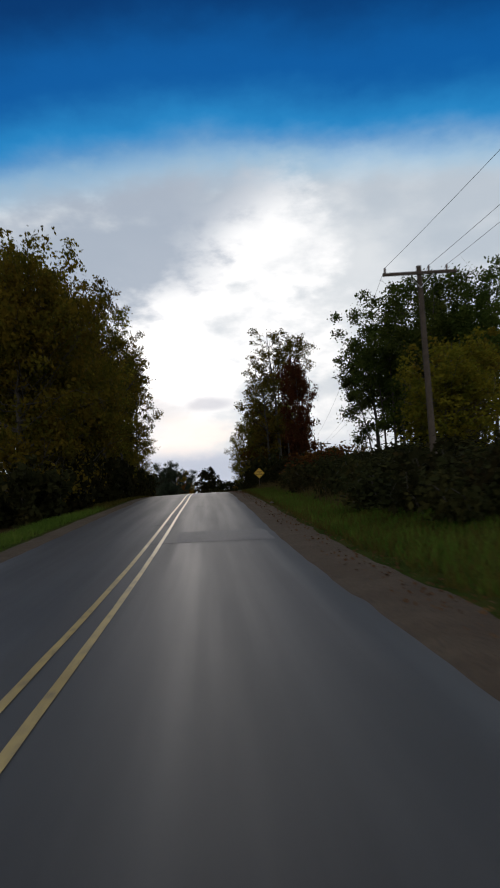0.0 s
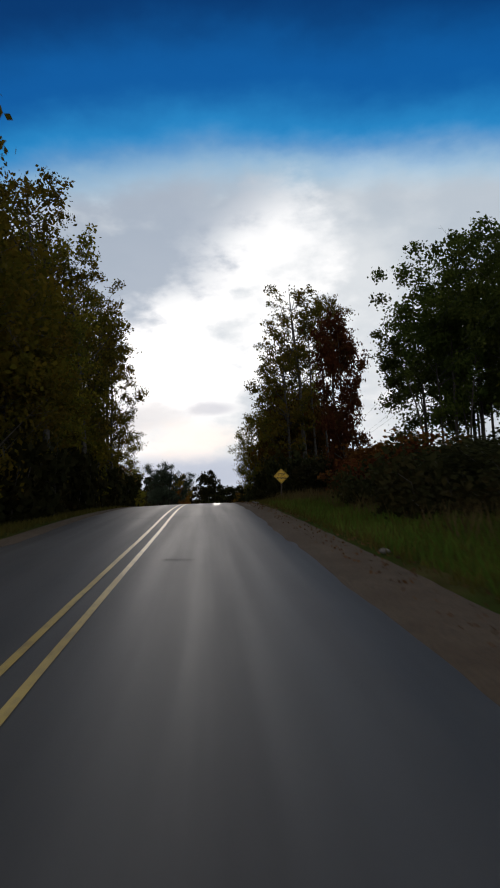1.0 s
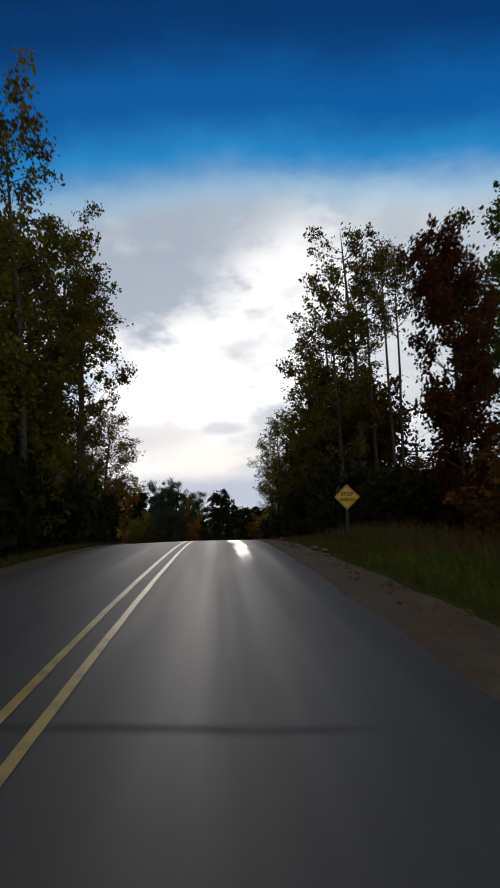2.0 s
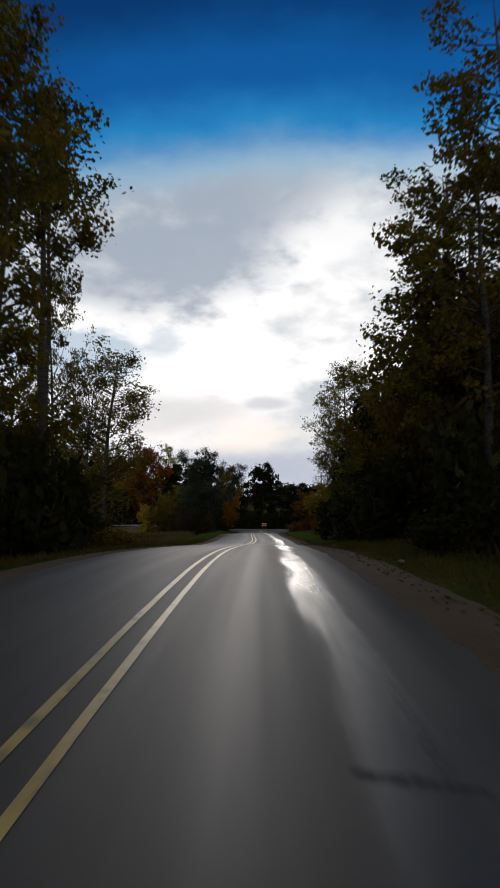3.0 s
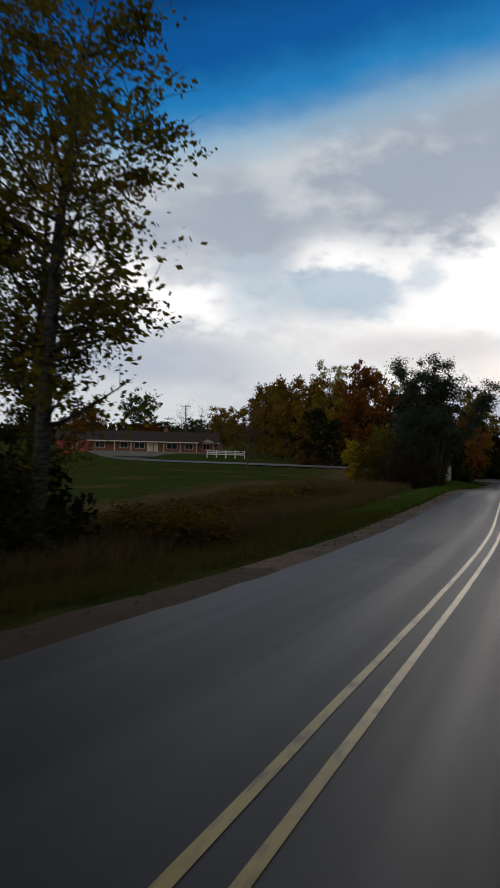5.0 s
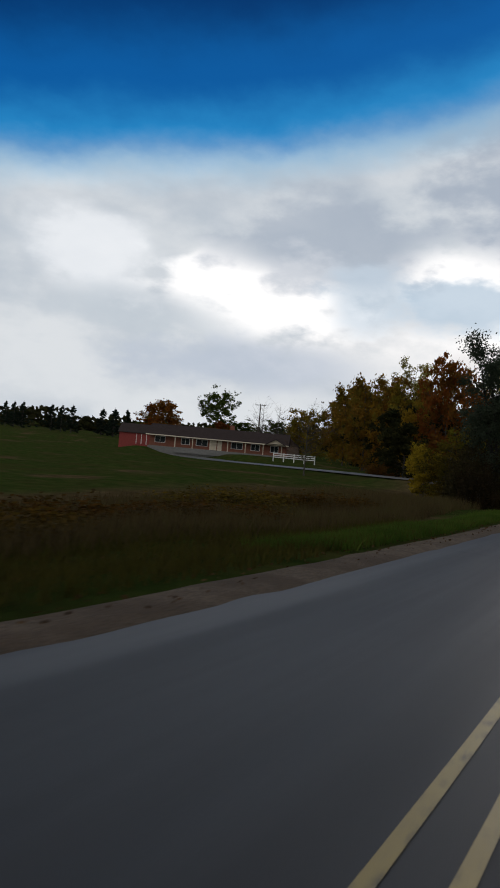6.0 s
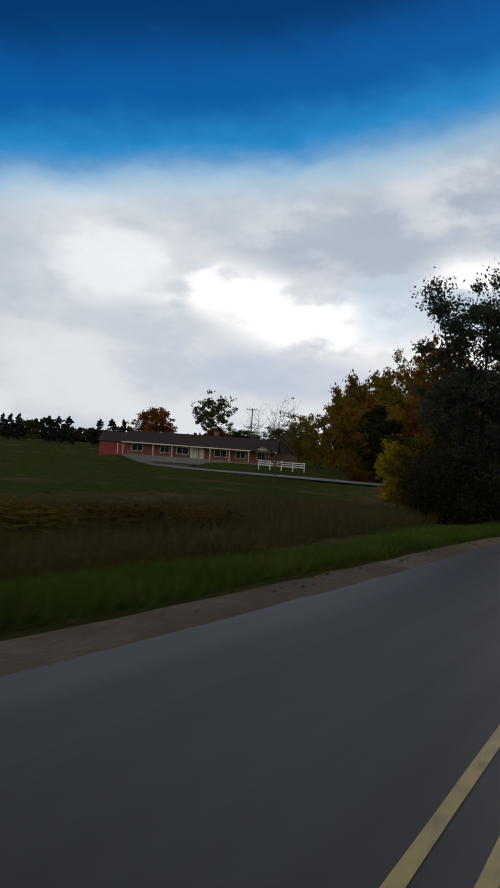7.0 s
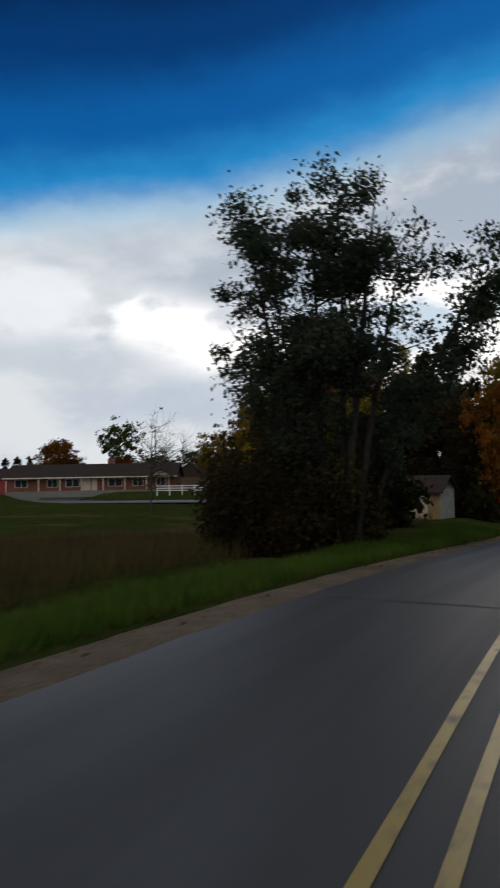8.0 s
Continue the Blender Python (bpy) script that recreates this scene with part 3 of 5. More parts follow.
def grow(name, seed, height, base, radius, leaves, size, bark_mat, leaf_mat, shape="round", limbs=26, scatter=0.55, stems=1, girth=0.012, lean=0.03, clump=28, twigs=3, plan=()):
    """A tree: trunk with limbs, and a crown of small leaves in clumps along its twigs. Returns an Empty at its foot."""
    rng = np.random.default_rng(seed)
    wood, clumps = [], []
    for stem in range(len(plan) or stems):
        h = height * (1 if stem == 0 else rng.uniform(0.7, 0.95))
        foot = np.array([0.0, 0, -0.3]) if stem == 0 else np.array([rng.normal(0, 0.25 * radius), rng.normal(0, 0.25 * radius), -0.3])
        k = 10
        s = np.linspace(0, 1, k)
        bend = rng.normal(0, lean, 2)[None] * h * s[:, None] ** 1.5 + np.cumsum(rng.normal(0, 0.006 * h, (k, 2)), 0) * s[:, None]
        if plan:
            fx, fy, tx, ty, h = plan[stem]
            foot = np.array([fx, fy, -0.3])
            bend = bend * 0.5 + np.array([[tx - fx, ty - fy]]) * s[:, None] ** 1.3
        trunk = np.concatenate([foot[None, :2] + bend, (foot[2] + (h * 0.97 + 0.3) * s)[:, None]], 1)
        r0 = h * girth
        wood.append(tube(trunk, r0 * (1 - s) ** 0.8 + 0.012 + 0.35 * r0 * np.exp(-s * 30), 7))
        for _ in range(limbs):
            f = rng.uniform(base, 0.97)
            q = (f - base) / (1 - base)
            if shape == "column":
                reach = radius * (0.45 + 0.55 * np.sin(np.pi * min(1, q * 0.9 + 0.12))) * (1 - 0.65 * q)
            elif shape == "oval":
                reach = radius * (0.22 + 0.88 * np.sin(np.pi * (0.10 + 0.80 * q)) ** 1.2)
            elif shape == "cone":
                reach = radius * (1.03 - q)
            elif shape == "spread":
                reach = radius * (0.55 + 0.6 * np.sin(np.pi * (0.15 + 0.75 * q)))
            else:
                reach = radius * np.sqrt(max(0.08, 1 - (2 * q - 0.85) ** 2 * 0.75))
            reach *= rng.uniform(0.45, 1.15)
            p0 = np.array([np.interp(f, s, trunk[:, c]) for c in range(3)])
            ang = rng.uniform(0, 2 * np.pi)
            rise = {"cone": rng.uniform(-0.25, 0.1), "column": rng.uniform(0.5, 1.3), "oval": rng.uniform(0.35, 1.1), "spread": rng.uniform(0.3, 0.9)}.get(shape, rng.uniform(0.15, 0.9))
            u = np.linspace(0, 1, 5)
            out = np.stack([np.cos(ang) * u, np.sin(ang) * u, rise * u ** 1.4], 1) * reach
            out += np.cumsum(rng.normal(0, 0.035 * reach, (5, 3)), 0)
            limb = p0 + out
            wood.append(tube(limb, (r0 * 0.32 * (1 - f) + 0.022) * (1 - u) + 0.006, 4))
            clumps += [limb[2:], limb[3:] + 0.0]
            for _ in range(twigs):
                w = rng.uniform(0.35, 1.0)
                p1 = np.array([np.interp(w, u, limb[:, c]) for c in range(3)])
                d = rng.normal(0, 1, 3) + out[-1] / (np.linalg.norm(out[-1]) + 1e-9) * 0.8
                d *= rng.uniform(0.25, 0.5) * reach / np.linalg.norm(d)
                twig = p1 + np.outer(np.linspace(0, 1, 3), d)
                wood.append(tube(twig, np.array([0.016, 0.010, 0.004]), 3))
                clumps.append(twig[1:])
    clumps = np.concatenate(clumps)
    tree = new(name)
    tv, tf = joined(wood)
    part_of("trunk", mesh_of("trunk", tv, tf, bark_mat), tree)
    if leaves:
        hubs = clumps[rng.integers(0, len(clumps), max(8, leaves // clump))]
        hubs = hubs + rng.normal(0, scatter * 0.55, hubs.shape)
        pts = np.repeat(hubs, clump, 0)
        pts = pts + rng.normal(0, scatter * 0.5, pts.shape) * np.repeat(rng.uniform(0.5, 1.3, (len(hubs), 1)), clump, 0) * (1, 1, 0.75)
        pts[:, 2] = np.maximum(pts[:, 2], 0.15)
        cv, cf = leaf_cards(pts, size, rng)
        part_of("crown", mesh_of("crown", cv, cf, leaf_mat, False), tree)["kind"] = "stuff"
    return tree


def part_of(name, me, parent, label=""):
    ob = new(name, me)
    ob.parent = parent
    if label:
        ob["label"] = label
    return ob


def shrub(name, seed, wide, high, leaves, size, leaf_mat, stems=16):
    """A thicket: many stems from the ground, leafy from foot to top, with an uneven outline."""
    rng = np.random.default_rng(seed)
    wood, tips = [], []
    for _ in range(stems):
        ang, r = rng.uniform(0, 2 * np.pi), wide * np.sqrt(rng.uniform(0, 1))
        foot = np.array([np.cos(ang) * r * 0.75, np.sin(ang) * r * 0.75, -0.2])
        top = np.array([np.cos(ang) * r * 1.1, np.sin(ang) * r * 1.1, high * rng.uniform(0.5, 1.05) * (1 - 0.35 * (r / wide) ** 2)])
        u = np.linspace(0, 1, 5)[:, None]
        stem = foot + (top - foot) * u + rng.normal(0, 0.05 * high, (5, 3)) * u
        wood.append(tube(stem, 0.035 * (1 - u[:, 0]) + 0.008, 4))
        fine_ = np.linspace(0.08, 1, 14)
        tips.append(np.stack([np.interp(fine_, u[:, 0], stem[:, c]) for c in range(3)], 1))
    tips = np.concatenate(tips)
    bush = new(name)
    part_of("branchwork", mesh_of("branchwork", *joined(wood), M_BARK), bush)["kind"] = "stuff"
    hubs = tips[rng.integers(0, len(tips), leaves // 12)] + rng.normal(0, 0.22 * wide / 2.2, (leaves // 12, 3))
    pts = np.repeat(hubs, 12, 0)
    pts = pts + rng.normal(0, 0.24, pts.shape)
    pts[:, 2] = np.abs(pts[:, 2]) + 0.03
    part_of("foliage", mesh_of("foliage", *leaf_cards(pts, size, rng), leaf_mat, False), bush)["kind"] = "stuff"
    return bush


def put(ob, x, y, turn=0.0, wide=1.0, high=1.0, drop=0.05):
    """Sets a thing on the ground."""
    ob.matrix_basis = pose(x, y, float(land_z(x, y)) - drop, 0, 0, turn) @ Matrix.Diagonal((wide, wide, high, 1))
    return ob


def plant(first, x, y, turn, wide=1.0, high=1.0):
    ob = copy_thing(first, pose(0, 0, 0))
    return put(ob, x, y, turn, wide, high)


def stand(first, spots, label="", group=""):
    """The first plant and its repeats at the spots (x, y, width, height, leaf material or None)."""
    for k, (x, y, w, h) in enumerate(spots):
        turn = (x * 53.7 + y * 31.3) % 360
        ob = put(first, x, y, turn, w, h) if k == 0 else plant(first, x, y, turn, w, h)
        tagged(ob, label, group=group)


def kind(ob, label, category, group=""):
    return tagged(ob, label, category, group)


# tall slender aspens, turning yellow
A_LABEL = "tall slender aspen with thinning yellow-green leaves at the roadside"
aspen_a = kind(grow("aspen_tree", 11, 20, 0.24, 3.4, 15000, 0.21, M_ASPEN, L_ASPEN, "oval", 36, 0.60, 2, clump=24), A_LABEL, "tree", "roadside aspens")
aspen_b = kind(grow("aspen_tree", 12, 22, 0.32, 3.1, 10000, 0.20, M_ASPEN, L_ASPEN, "oval", 28, 0.50, 2, clump=24), "tall sparse aspen with bare lower trunk", "tree", "roadside aspens")
aspen_c = kind(grow("aspen_tree", 13, 16, 0.16, 3.4, 12000, 0.152, M_ASPEN, L_ASPEN, "oval", 50, 0.50, 1, 0.014, 0.01, 20), "slender aspen with loose olive leaves against the sky", "tree", "roadside aspens")
aspen_d = kind(grow("aspen_tree", 23, 20, 0.66, 2.6, 3000, 0.17, M_ASPEN, L_ASPEN, "column", 24, 0.5, 1, 0.009), "thin half-bare aspen with a long pale trunk", "tree", "roadside aspens")
olive = kind(grow("broadleaf_tree", 14, 14, 0.10, 4.6, 11500, 0.34, M_BARK, L_OLIVE, "round", 48, 1.0, 2, clump=44), "dense olive-brown broadleaf tree at the road edge", "tree", "roadside trees")
near_olive = kind(grow("broadleaf_tree", 61, 14, 0.05, 4.4, 21000, 0.23, M_BARK, L_OLIVE, "round", 54, 0.95, 2, clump=56), "dense leafy olive-green tree close beside the road", "tree", "roadside trees")
dense = kind(grow("broadleaf_tree", 15, 14, 0.04, 4.7, 5200, 0.62, M_BARK, L_DARK, "round", 30, 1.0, 1, twigs=1, clump=40), "dense dark green broadleaf tree with heavy crown", "tree", "dark trees")
tall = kind(grow("broadleaf_tree", 16, 24, 0.40, 4.6, 15000, 0.31, M_BARK, L_GREEN, "spread", 22, 1.35, 2, 0.010, clump=130, twigs=2), "tall dark green tree with a high rounded crown", "tree", "tall trees by the bank")
pole_tree = kind(grow("bare_tree", 26, 15, 0.5, 1.4, 700, 0.22, M_BARK, L_GREEN, "column", 16, 0.5, 1, 0.008, 0.05), "thin dark trunk with few leaves among taller trees", "tree", "tall trees by the bank")
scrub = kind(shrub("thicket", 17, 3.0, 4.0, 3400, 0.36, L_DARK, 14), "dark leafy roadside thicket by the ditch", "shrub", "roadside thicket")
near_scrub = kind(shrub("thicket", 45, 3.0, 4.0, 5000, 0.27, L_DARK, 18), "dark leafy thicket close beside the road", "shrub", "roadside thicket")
hedge = kind(shrub("thicket", 53, 3.0, 4.0, 8000, 0.17, L_HEDGE, 18), "grey-green leafy hedge along the grass verge", "shrub", "roadside thicket")
russet = kind(shrub("thicket", 54, 3.0, 4.0, 5500, 0.25, L_RUSSET, 18), "russet autumn thicket behind the warning sign", "shrub", "roadside thicket")
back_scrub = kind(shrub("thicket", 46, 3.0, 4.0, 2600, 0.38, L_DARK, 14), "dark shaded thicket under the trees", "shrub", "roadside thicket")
undergrowth = kind(shrub("thicket", 41, 2.2, 3.6, 7000, 0.17, L_DULL, 18), "dark brown undergrowth crowding round the willow", "shrub", "willow undergrowth")
weeds = kind(shrub("thicket", 18, 2.6, 2.2, 5500, 0.17, L_BROWN), "low brown-olive scrub along the verge", "shrub", "verge scrub")
bramble = kind(shrub("thicket", 43, 1.7, 1.5, 3200, 0.165, L_DARK, 12), "low dark bramble at the edge of the grass verge", "shrub", "verge bramble")
brush = kind(shrub("thicket", 27, 2.8, 3.4, 5500, 0.22, L_RUSSET), "dull russet autumn bush beyond the field", "shrub", "autumn bushes")

# left of the road
stand(aspen_a, [(-9.9, 46, 1.0, 0.92), (-12.5, 52, 1.05, 0.98), (-9.4, 58, 0.95, 0.96), (-13.5, 62, 1.1, 1.05), (-9.0, 68, 0.95, 1.0), (-12.6, 73, 1.05, 1.04), (-8.7, 79, 0.95, 0.9), (-12.0, 84, 1.0, 0.96)])
stand(aspen_b, [(-8.4, 63, 0.9, 0.95), (-9.1, 86.2, 1.0, 0.98), (-8.0, 74, 0.85, 0.95), (-8.2, 81.5, 0.8, 0.9)])
stand(aspen_c, [(-10.2, 112, 1.1, 0.93), (-13.8, 112.5, 0.72, 1.3), (-12.0, 114, 0.65, 0.85), (-17.4, 113.5, 0.75, 1.1)])
stand(near_olive, [(-10.4, 42, 1.0, 1.12), (-9.7, 49, 0.9, 1.0), (-10.2, 56, 0.9, 0.9), (-10.8, 64, 0.85, 0.85)])
stand(olive, [(-10.4, 76, 0.8, 0.75), (-10.2, 92, 0.6, 0.58), (-11.2, 98.5, 0.55, 0.48), (18.5, 50, 0.75, 0.7), (22, 57, 0.9, 0.8)])
dome = kind(grow("broadleaf_tree", 52, 13, 0.03, 4.2, 13000, 0.33, M_BARK, L_BROWN, "round", 50, 1.0, 2, clump=44), "dense brown-olive tree with a domed crown down to the ground", "tree", "roadside trees")
stand(dome, [(10.6, 92, 0.85, 0.98), (11.2, 98, 0.9, 1.02), (10.4, 104, 0.82, 0.95), (11.6, 110, 0.8, 0.85), (14.8, 88, 0.8, 0.36), (16.5, 101, 0.9, 0.5), (13.8, 80, 0.6, 0.34)])
stand(near_scrub, [
    (-12.5, 98, 1, 0.9), (-12, 105, 1.1, 0.9), (-12.2, 108.5, 0.9, 0.95), (-10.8, 102.5, 1, 1.0), (-9.0, 98, 0.8, 0.85), (-15, 107, 1.1, 1.15), (-13.5, 111, 1.1, 0.95), (-10.4, 110, 0.75, 0.62), (-11.6, 113, 0.8, 0.7)])
stand(hedge, [(9.6, 20, 0.8, 0.42), (10.4, 25, 0.9, 0.45), (12.6, 24, 1, 0.50), (9.8, 30, 0.9, 0.48), (13.2, 30, 1, 0.56), (9.8, 36, 0.9, 0.50), (12.8, 37, 1, 0.62), (9.6, 42, 0.9, 0.53),
              (9.5, 48, 0.9, 0.56), (12.2, 46, 1, 0.62), (11.6, 52, 1, 0.62)])
stand(russet, [(9.6, 54, 0.9, 0.65), (9.8, 60, 0.9, 0.65), (11.6, 58, 1, 0.75), (12.0, 64, 1, 0.78), (13.2, 71, 1.1, 0.78), (12.8, 77, 1, 0.72), (10.8, 74, 0.7, 0.45)])
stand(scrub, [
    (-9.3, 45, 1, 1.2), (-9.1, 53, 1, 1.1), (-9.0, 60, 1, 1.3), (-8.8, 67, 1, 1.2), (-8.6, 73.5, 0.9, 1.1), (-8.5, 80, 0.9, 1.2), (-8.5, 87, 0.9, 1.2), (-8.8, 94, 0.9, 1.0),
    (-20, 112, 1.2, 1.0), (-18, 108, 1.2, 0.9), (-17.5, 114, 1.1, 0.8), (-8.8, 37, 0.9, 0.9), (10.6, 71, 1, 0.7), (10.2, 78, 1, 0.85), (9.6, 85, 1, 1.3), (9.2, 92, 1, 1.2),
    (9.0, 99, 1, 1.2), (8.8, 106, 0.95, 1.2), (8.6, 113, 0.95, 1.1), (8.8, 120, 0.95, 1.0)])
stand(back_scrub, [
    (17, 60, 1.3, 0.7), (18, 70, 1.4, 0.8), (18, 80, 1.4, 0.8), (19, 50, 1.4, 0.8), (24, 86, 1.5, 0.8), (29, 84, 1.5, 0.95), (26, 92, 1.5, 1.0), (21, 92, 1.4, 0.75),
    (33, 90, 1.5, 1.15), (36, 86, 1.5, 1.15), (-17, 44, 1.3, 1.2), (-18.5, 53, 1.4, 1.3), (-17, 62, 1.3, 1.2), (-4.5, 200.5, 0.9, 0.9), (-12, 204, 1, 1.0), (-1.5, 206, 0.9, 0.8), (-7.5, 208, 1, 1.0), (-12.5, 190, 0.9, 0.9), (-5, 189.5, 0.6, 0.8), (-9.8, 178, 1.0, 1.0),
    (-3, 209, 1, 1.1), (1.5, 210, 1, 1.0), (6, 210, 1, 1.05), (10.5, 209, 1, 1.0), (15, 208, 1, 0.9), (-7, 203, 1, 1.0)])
stand(bramble, [(7.4 + 0.5 * math.sin(k * 2.3), 17 + 3.1 * k, 1.0 + 0.2 * math.sin(k), 1.0 + 0.3 * math.sin(k * 1.7)) for k in range(22) if k < 12 or k > 19])
stand(undergrowth, [(-6.1, 167.8, 0.6, 0.9), (-9.4, 165.6, 0.7, 1.1), (-8.9, 165.4, 0.9, 0.75), (-7.0, 166.3, 0.85, 0.85), (-9.0, 168.5, 1.0, 1.25), (-8.6, 170.5, 0.7, 1.0), (-10.2, 173, 1.0, 1.4), (-8.3, 163.6, 0.7, 0.8)])
stand(weeds, [(-8.4, 97, 1, 0.6), (-8.8, 103, 1, 0.7), (-9.4, 118, 1, 0.6), (-12.8, 121, 1.2, 0.42), (-11.6, 126.5, 1.1, 0.36), (-14.2, 131, 1.3, 0.42), (-12.2, 137, 1.1, 0.34), (-15, 143, 1.3, 0.4), (-12.8, 149, 1.1, 0.34), (8.2, 127, 0.8, 0.8), (9, 133, 0.9, 0.8)])
# right of the road
stand(tall, [(25.2, 88, 0.85, 0.98), (28.6, 90, 1.0, 1.06), (33, 88, 1.05, 1.08), (25.2, 97, 1.0, 0.9), (31, 98, 1.0, 1.02), (37, 95, 1.1, 1.08), (29, 82, 0.9, 0.95), (36, 82, 1.0, 1.05)])
stand(pole_tree, [(21.8, 86, 1, 0.85), (23, 91, 1, 0.8), (25, 85, 1, 0.9), (26.6, 88, 1, 0.9), (30.4, 86, 1, 0.9), (31.6, 91, 1, 1.0)])
for x, y, w, h in ((10.2, 87, 0.95, 0.95), (9.5, 93, 0.9, 0.76), (11.2, 97, 0.95, 0.78)):
    plant(aspen_b, x, y, (x * 77 + y * 13) % 360, w, h)
stand(aspen_d, [(-8.4, 92, 1.25, 1.05), (-9.5, 95.5, 1.2, 1.0), (13.6, 90, 0.8, 1.06), (12.6, 88, 0.8, 1.03), (11.5, 88.6, 0.85, 0.95)])
for x, y, w, h in ((7.6, 116, 0.75, 0.85), (8.6, 121, 0.8, 0.9), (7.2, 122.5, 0.6, 0.65)):
    plant(aspen_c, x, y, (x * 77 + y * 13) % 360, w, h)
red_vine = kind(grow("vine_clad_tree", 19, 13.0, 0.05, 2.7, 19000, 0.21, M_BARK, L_RED, "oval", 50, 0.62, 1, clump=40), "tree clad from foot to top in dark red creeper", "tree")
put(red_vine, 10.1, 69.0, 40, 0.62, 0.97)
# by the junction and the field
stand(dense, [(-5.4, 197.5, 0.6, 0.55), (11.5, 112, 0.7, 0.75), (11.0, 119, 0.7, 0.75), (13, 127, 0.8, 0.7), (14.5, 136, 0.9, 0.7), (15.5, 147, 0.9, 0.65), (2.8, 216, 0.7, 0.88),
              (7.5, 214, 0.9, 0.62), (13, 216, 1.0, 0.6), (20, 214, 1.1, 0.7), (27, 212, 1.1, 0.75), (-11, 214, 1.0, 0.8), (17.5, 160, 1.0, 0.6), (19, 174, 1.0, 0.6), (22, 186, 1.0, 0.6), (35, 216, 1.2, 0.8), (-19, 222, 1.0, 0.9)])
dull = kind(grow("broadleaf_tree", 66, 14, 0.03, 4.7, 8000, 0.42, M_WILLOW, L_DULL, "round", 34, 1.0, 1, twigs=2, clump=44), "dense dull brown-green tree with a rounded crown", "tree", "dark trees")
stand(dull, [(-9.6, 176, 0.52, 0.5), (-9.5, 201, 0.9, 0.92), (-3.4, 212, 0.8, 0.85), (-6.2, 190.5, 0.42, 0.5)])
willow = kind(grow("willow_tree", 31, 10.6, 0.28, 1.5, 46000, 0.125, M_WILLOW, L_WILLOW, "spread", 13, 0.60, 6, 0.015, 0.03, 150,
                   plan=((0.2, 0, 1.2, 0.4, 10.5), (-0.6, 0.2, -0.7, -0.3, 10.0), (0, 0.3, 0.2, 0.1, 9.6), (-1.0, 0, -2.7, -0.7, 9.6), (-0.8, 0.1, -1.9, -0.5, 8.2), (0.5, 0, 1.9, 0.8, 8.6), (0.4, 0.9, 4.1, 1.8, 8.0), (-1.0, 0, -1.9, -0.6, 6.0))), "large grey-green willow with several stems by the ditch", "tree", "willows")
put(willow, -6.5, 166.8, 0, 1.06, 1.17)
for x, y, w, h in ((-13.4, 190, 0.65, 0.62), (-14.6, 183, 0.6, 0.42)):
    plant(olive, x, y, (x * 77 + y * 13) % 360, w, h)
gold = kind(grow("maple_tree", 33, 10, 0.10, 3.4, 6500, 0.34, M_BARK, L_GOLD, "round", 40, 0.7, 1), "golden yellow autumn maple beyond the field", "tree", "autumn trees")
stand(gold, [(-17.7, 185.5, 0.55, 0.5), (-27.5, 214, 0.7, 0.95), (-42, 245, 1.0, 1.3)], group="autumn trees")
rust = kind(grow("maple_tree", 34, 12, 0.12, 4.0, 6500, 0.38, M_BARK, L_RUST, "round", 42, 0.8, 1), "orange-brown autumn maple beyond the field", "tree", "autumn trees")
stand(rust, [(-31, 222, 0.95, 1.24), (-48, 251, 1.1, 1.55), (-36, 233, 0.85, 1.4), (-61, 273, 1.1, 1.55), (-88, 305, 1.1, 1.15), (-80, 300, 1.0, 1.15), (-72, 296, 1.1, 1.45), (-66, 291, 1.0, 1.55), (-63, 285, 1.0, 1.6), (-57, 279, 1.0, 1.65), (-29, 230, 1.0, 1.36), (14, 199.5, 0.8, 0.72), (11.5, 205, 0.7, 0.6), (-5.0, 204.5, 0.75, 1.0)], group="autumn trees")
scarlet = kind(grow("maple_tree", 47, 12, 0.10, 4.0, 7000, 0.36, M_BARK, L_SCARLET, "round", 42, 0.75, 1), "scarlet autumn maple near the junction", "tree", "autumn trees")
stand(scarlet, [(-22, 211, 0.95, 1.42)], group="autumn trees")
red_tree = kind(grow("maple_tree", 35, 13, 0.15, 5.5, 6000, 0.5, M_BARK, L_SCARLET, "round", 42, 1.0, 1), "red autumn maple with a round crown", "tree", "autumn trees")
stand(red_tree, [(-133, 300, 1.0, 1.0), (-141, 304, 0.9, 0.9), (-106, 290, 0.6, 0.6), (-4.0, 189.5, 0.36, 0.6)], group="autumn trees")
pale = kind(grow("poplar_tree", 36, 20, 0.22, 3.6, 6500, 0.28, M_ASPEN, L_PALE, "oval", 46, 0.6, 1), "pale yellow-green poplar rising over the autumn trees", "tree", "autumn trees")
stand(pale, [(-36, 240, 1.0, 1.05), (-32.5, 236, 0.95, 0.96), (-45, 256, 1.0, 0.92), (-24.5, 226, 0.9, 0.9), (-20, 232, 1.0, 0.96)], group="autumn trees")
green_tree = kind(grow("round_tree", 37, 17, 0.22, 6.0, 5500, 0.55, M_BARK, L_GREEN, "round", 44, 1.0, 1), "round grey-green tree behind the house", "tree", "trees behind the house")
stand(green_tree, [(-117, 305, 1.0, 1.0), (-104, 322, 0.8, 0.6), (-122, 330, 1.2, 0.55), (-92, 318, 0.8, 0.55), (-150, 318, 1.2, 0.55)], group="trees behind the house")
for x, y, w, h in ((-34, 230, 0.8, 0.5), (-31, 219, 0.8, 0.72), (-26, 206, 0.6, 0.5), (-41, 246, 0.9, 0.7), (-50, 258, 1.2, 0.8), (-23, 217, 0.9, 0.7), (-15, 207, 0.8, 0.6)):
    plant(dense, x, y, (x * 77 + y * 13) % 360, w, h)
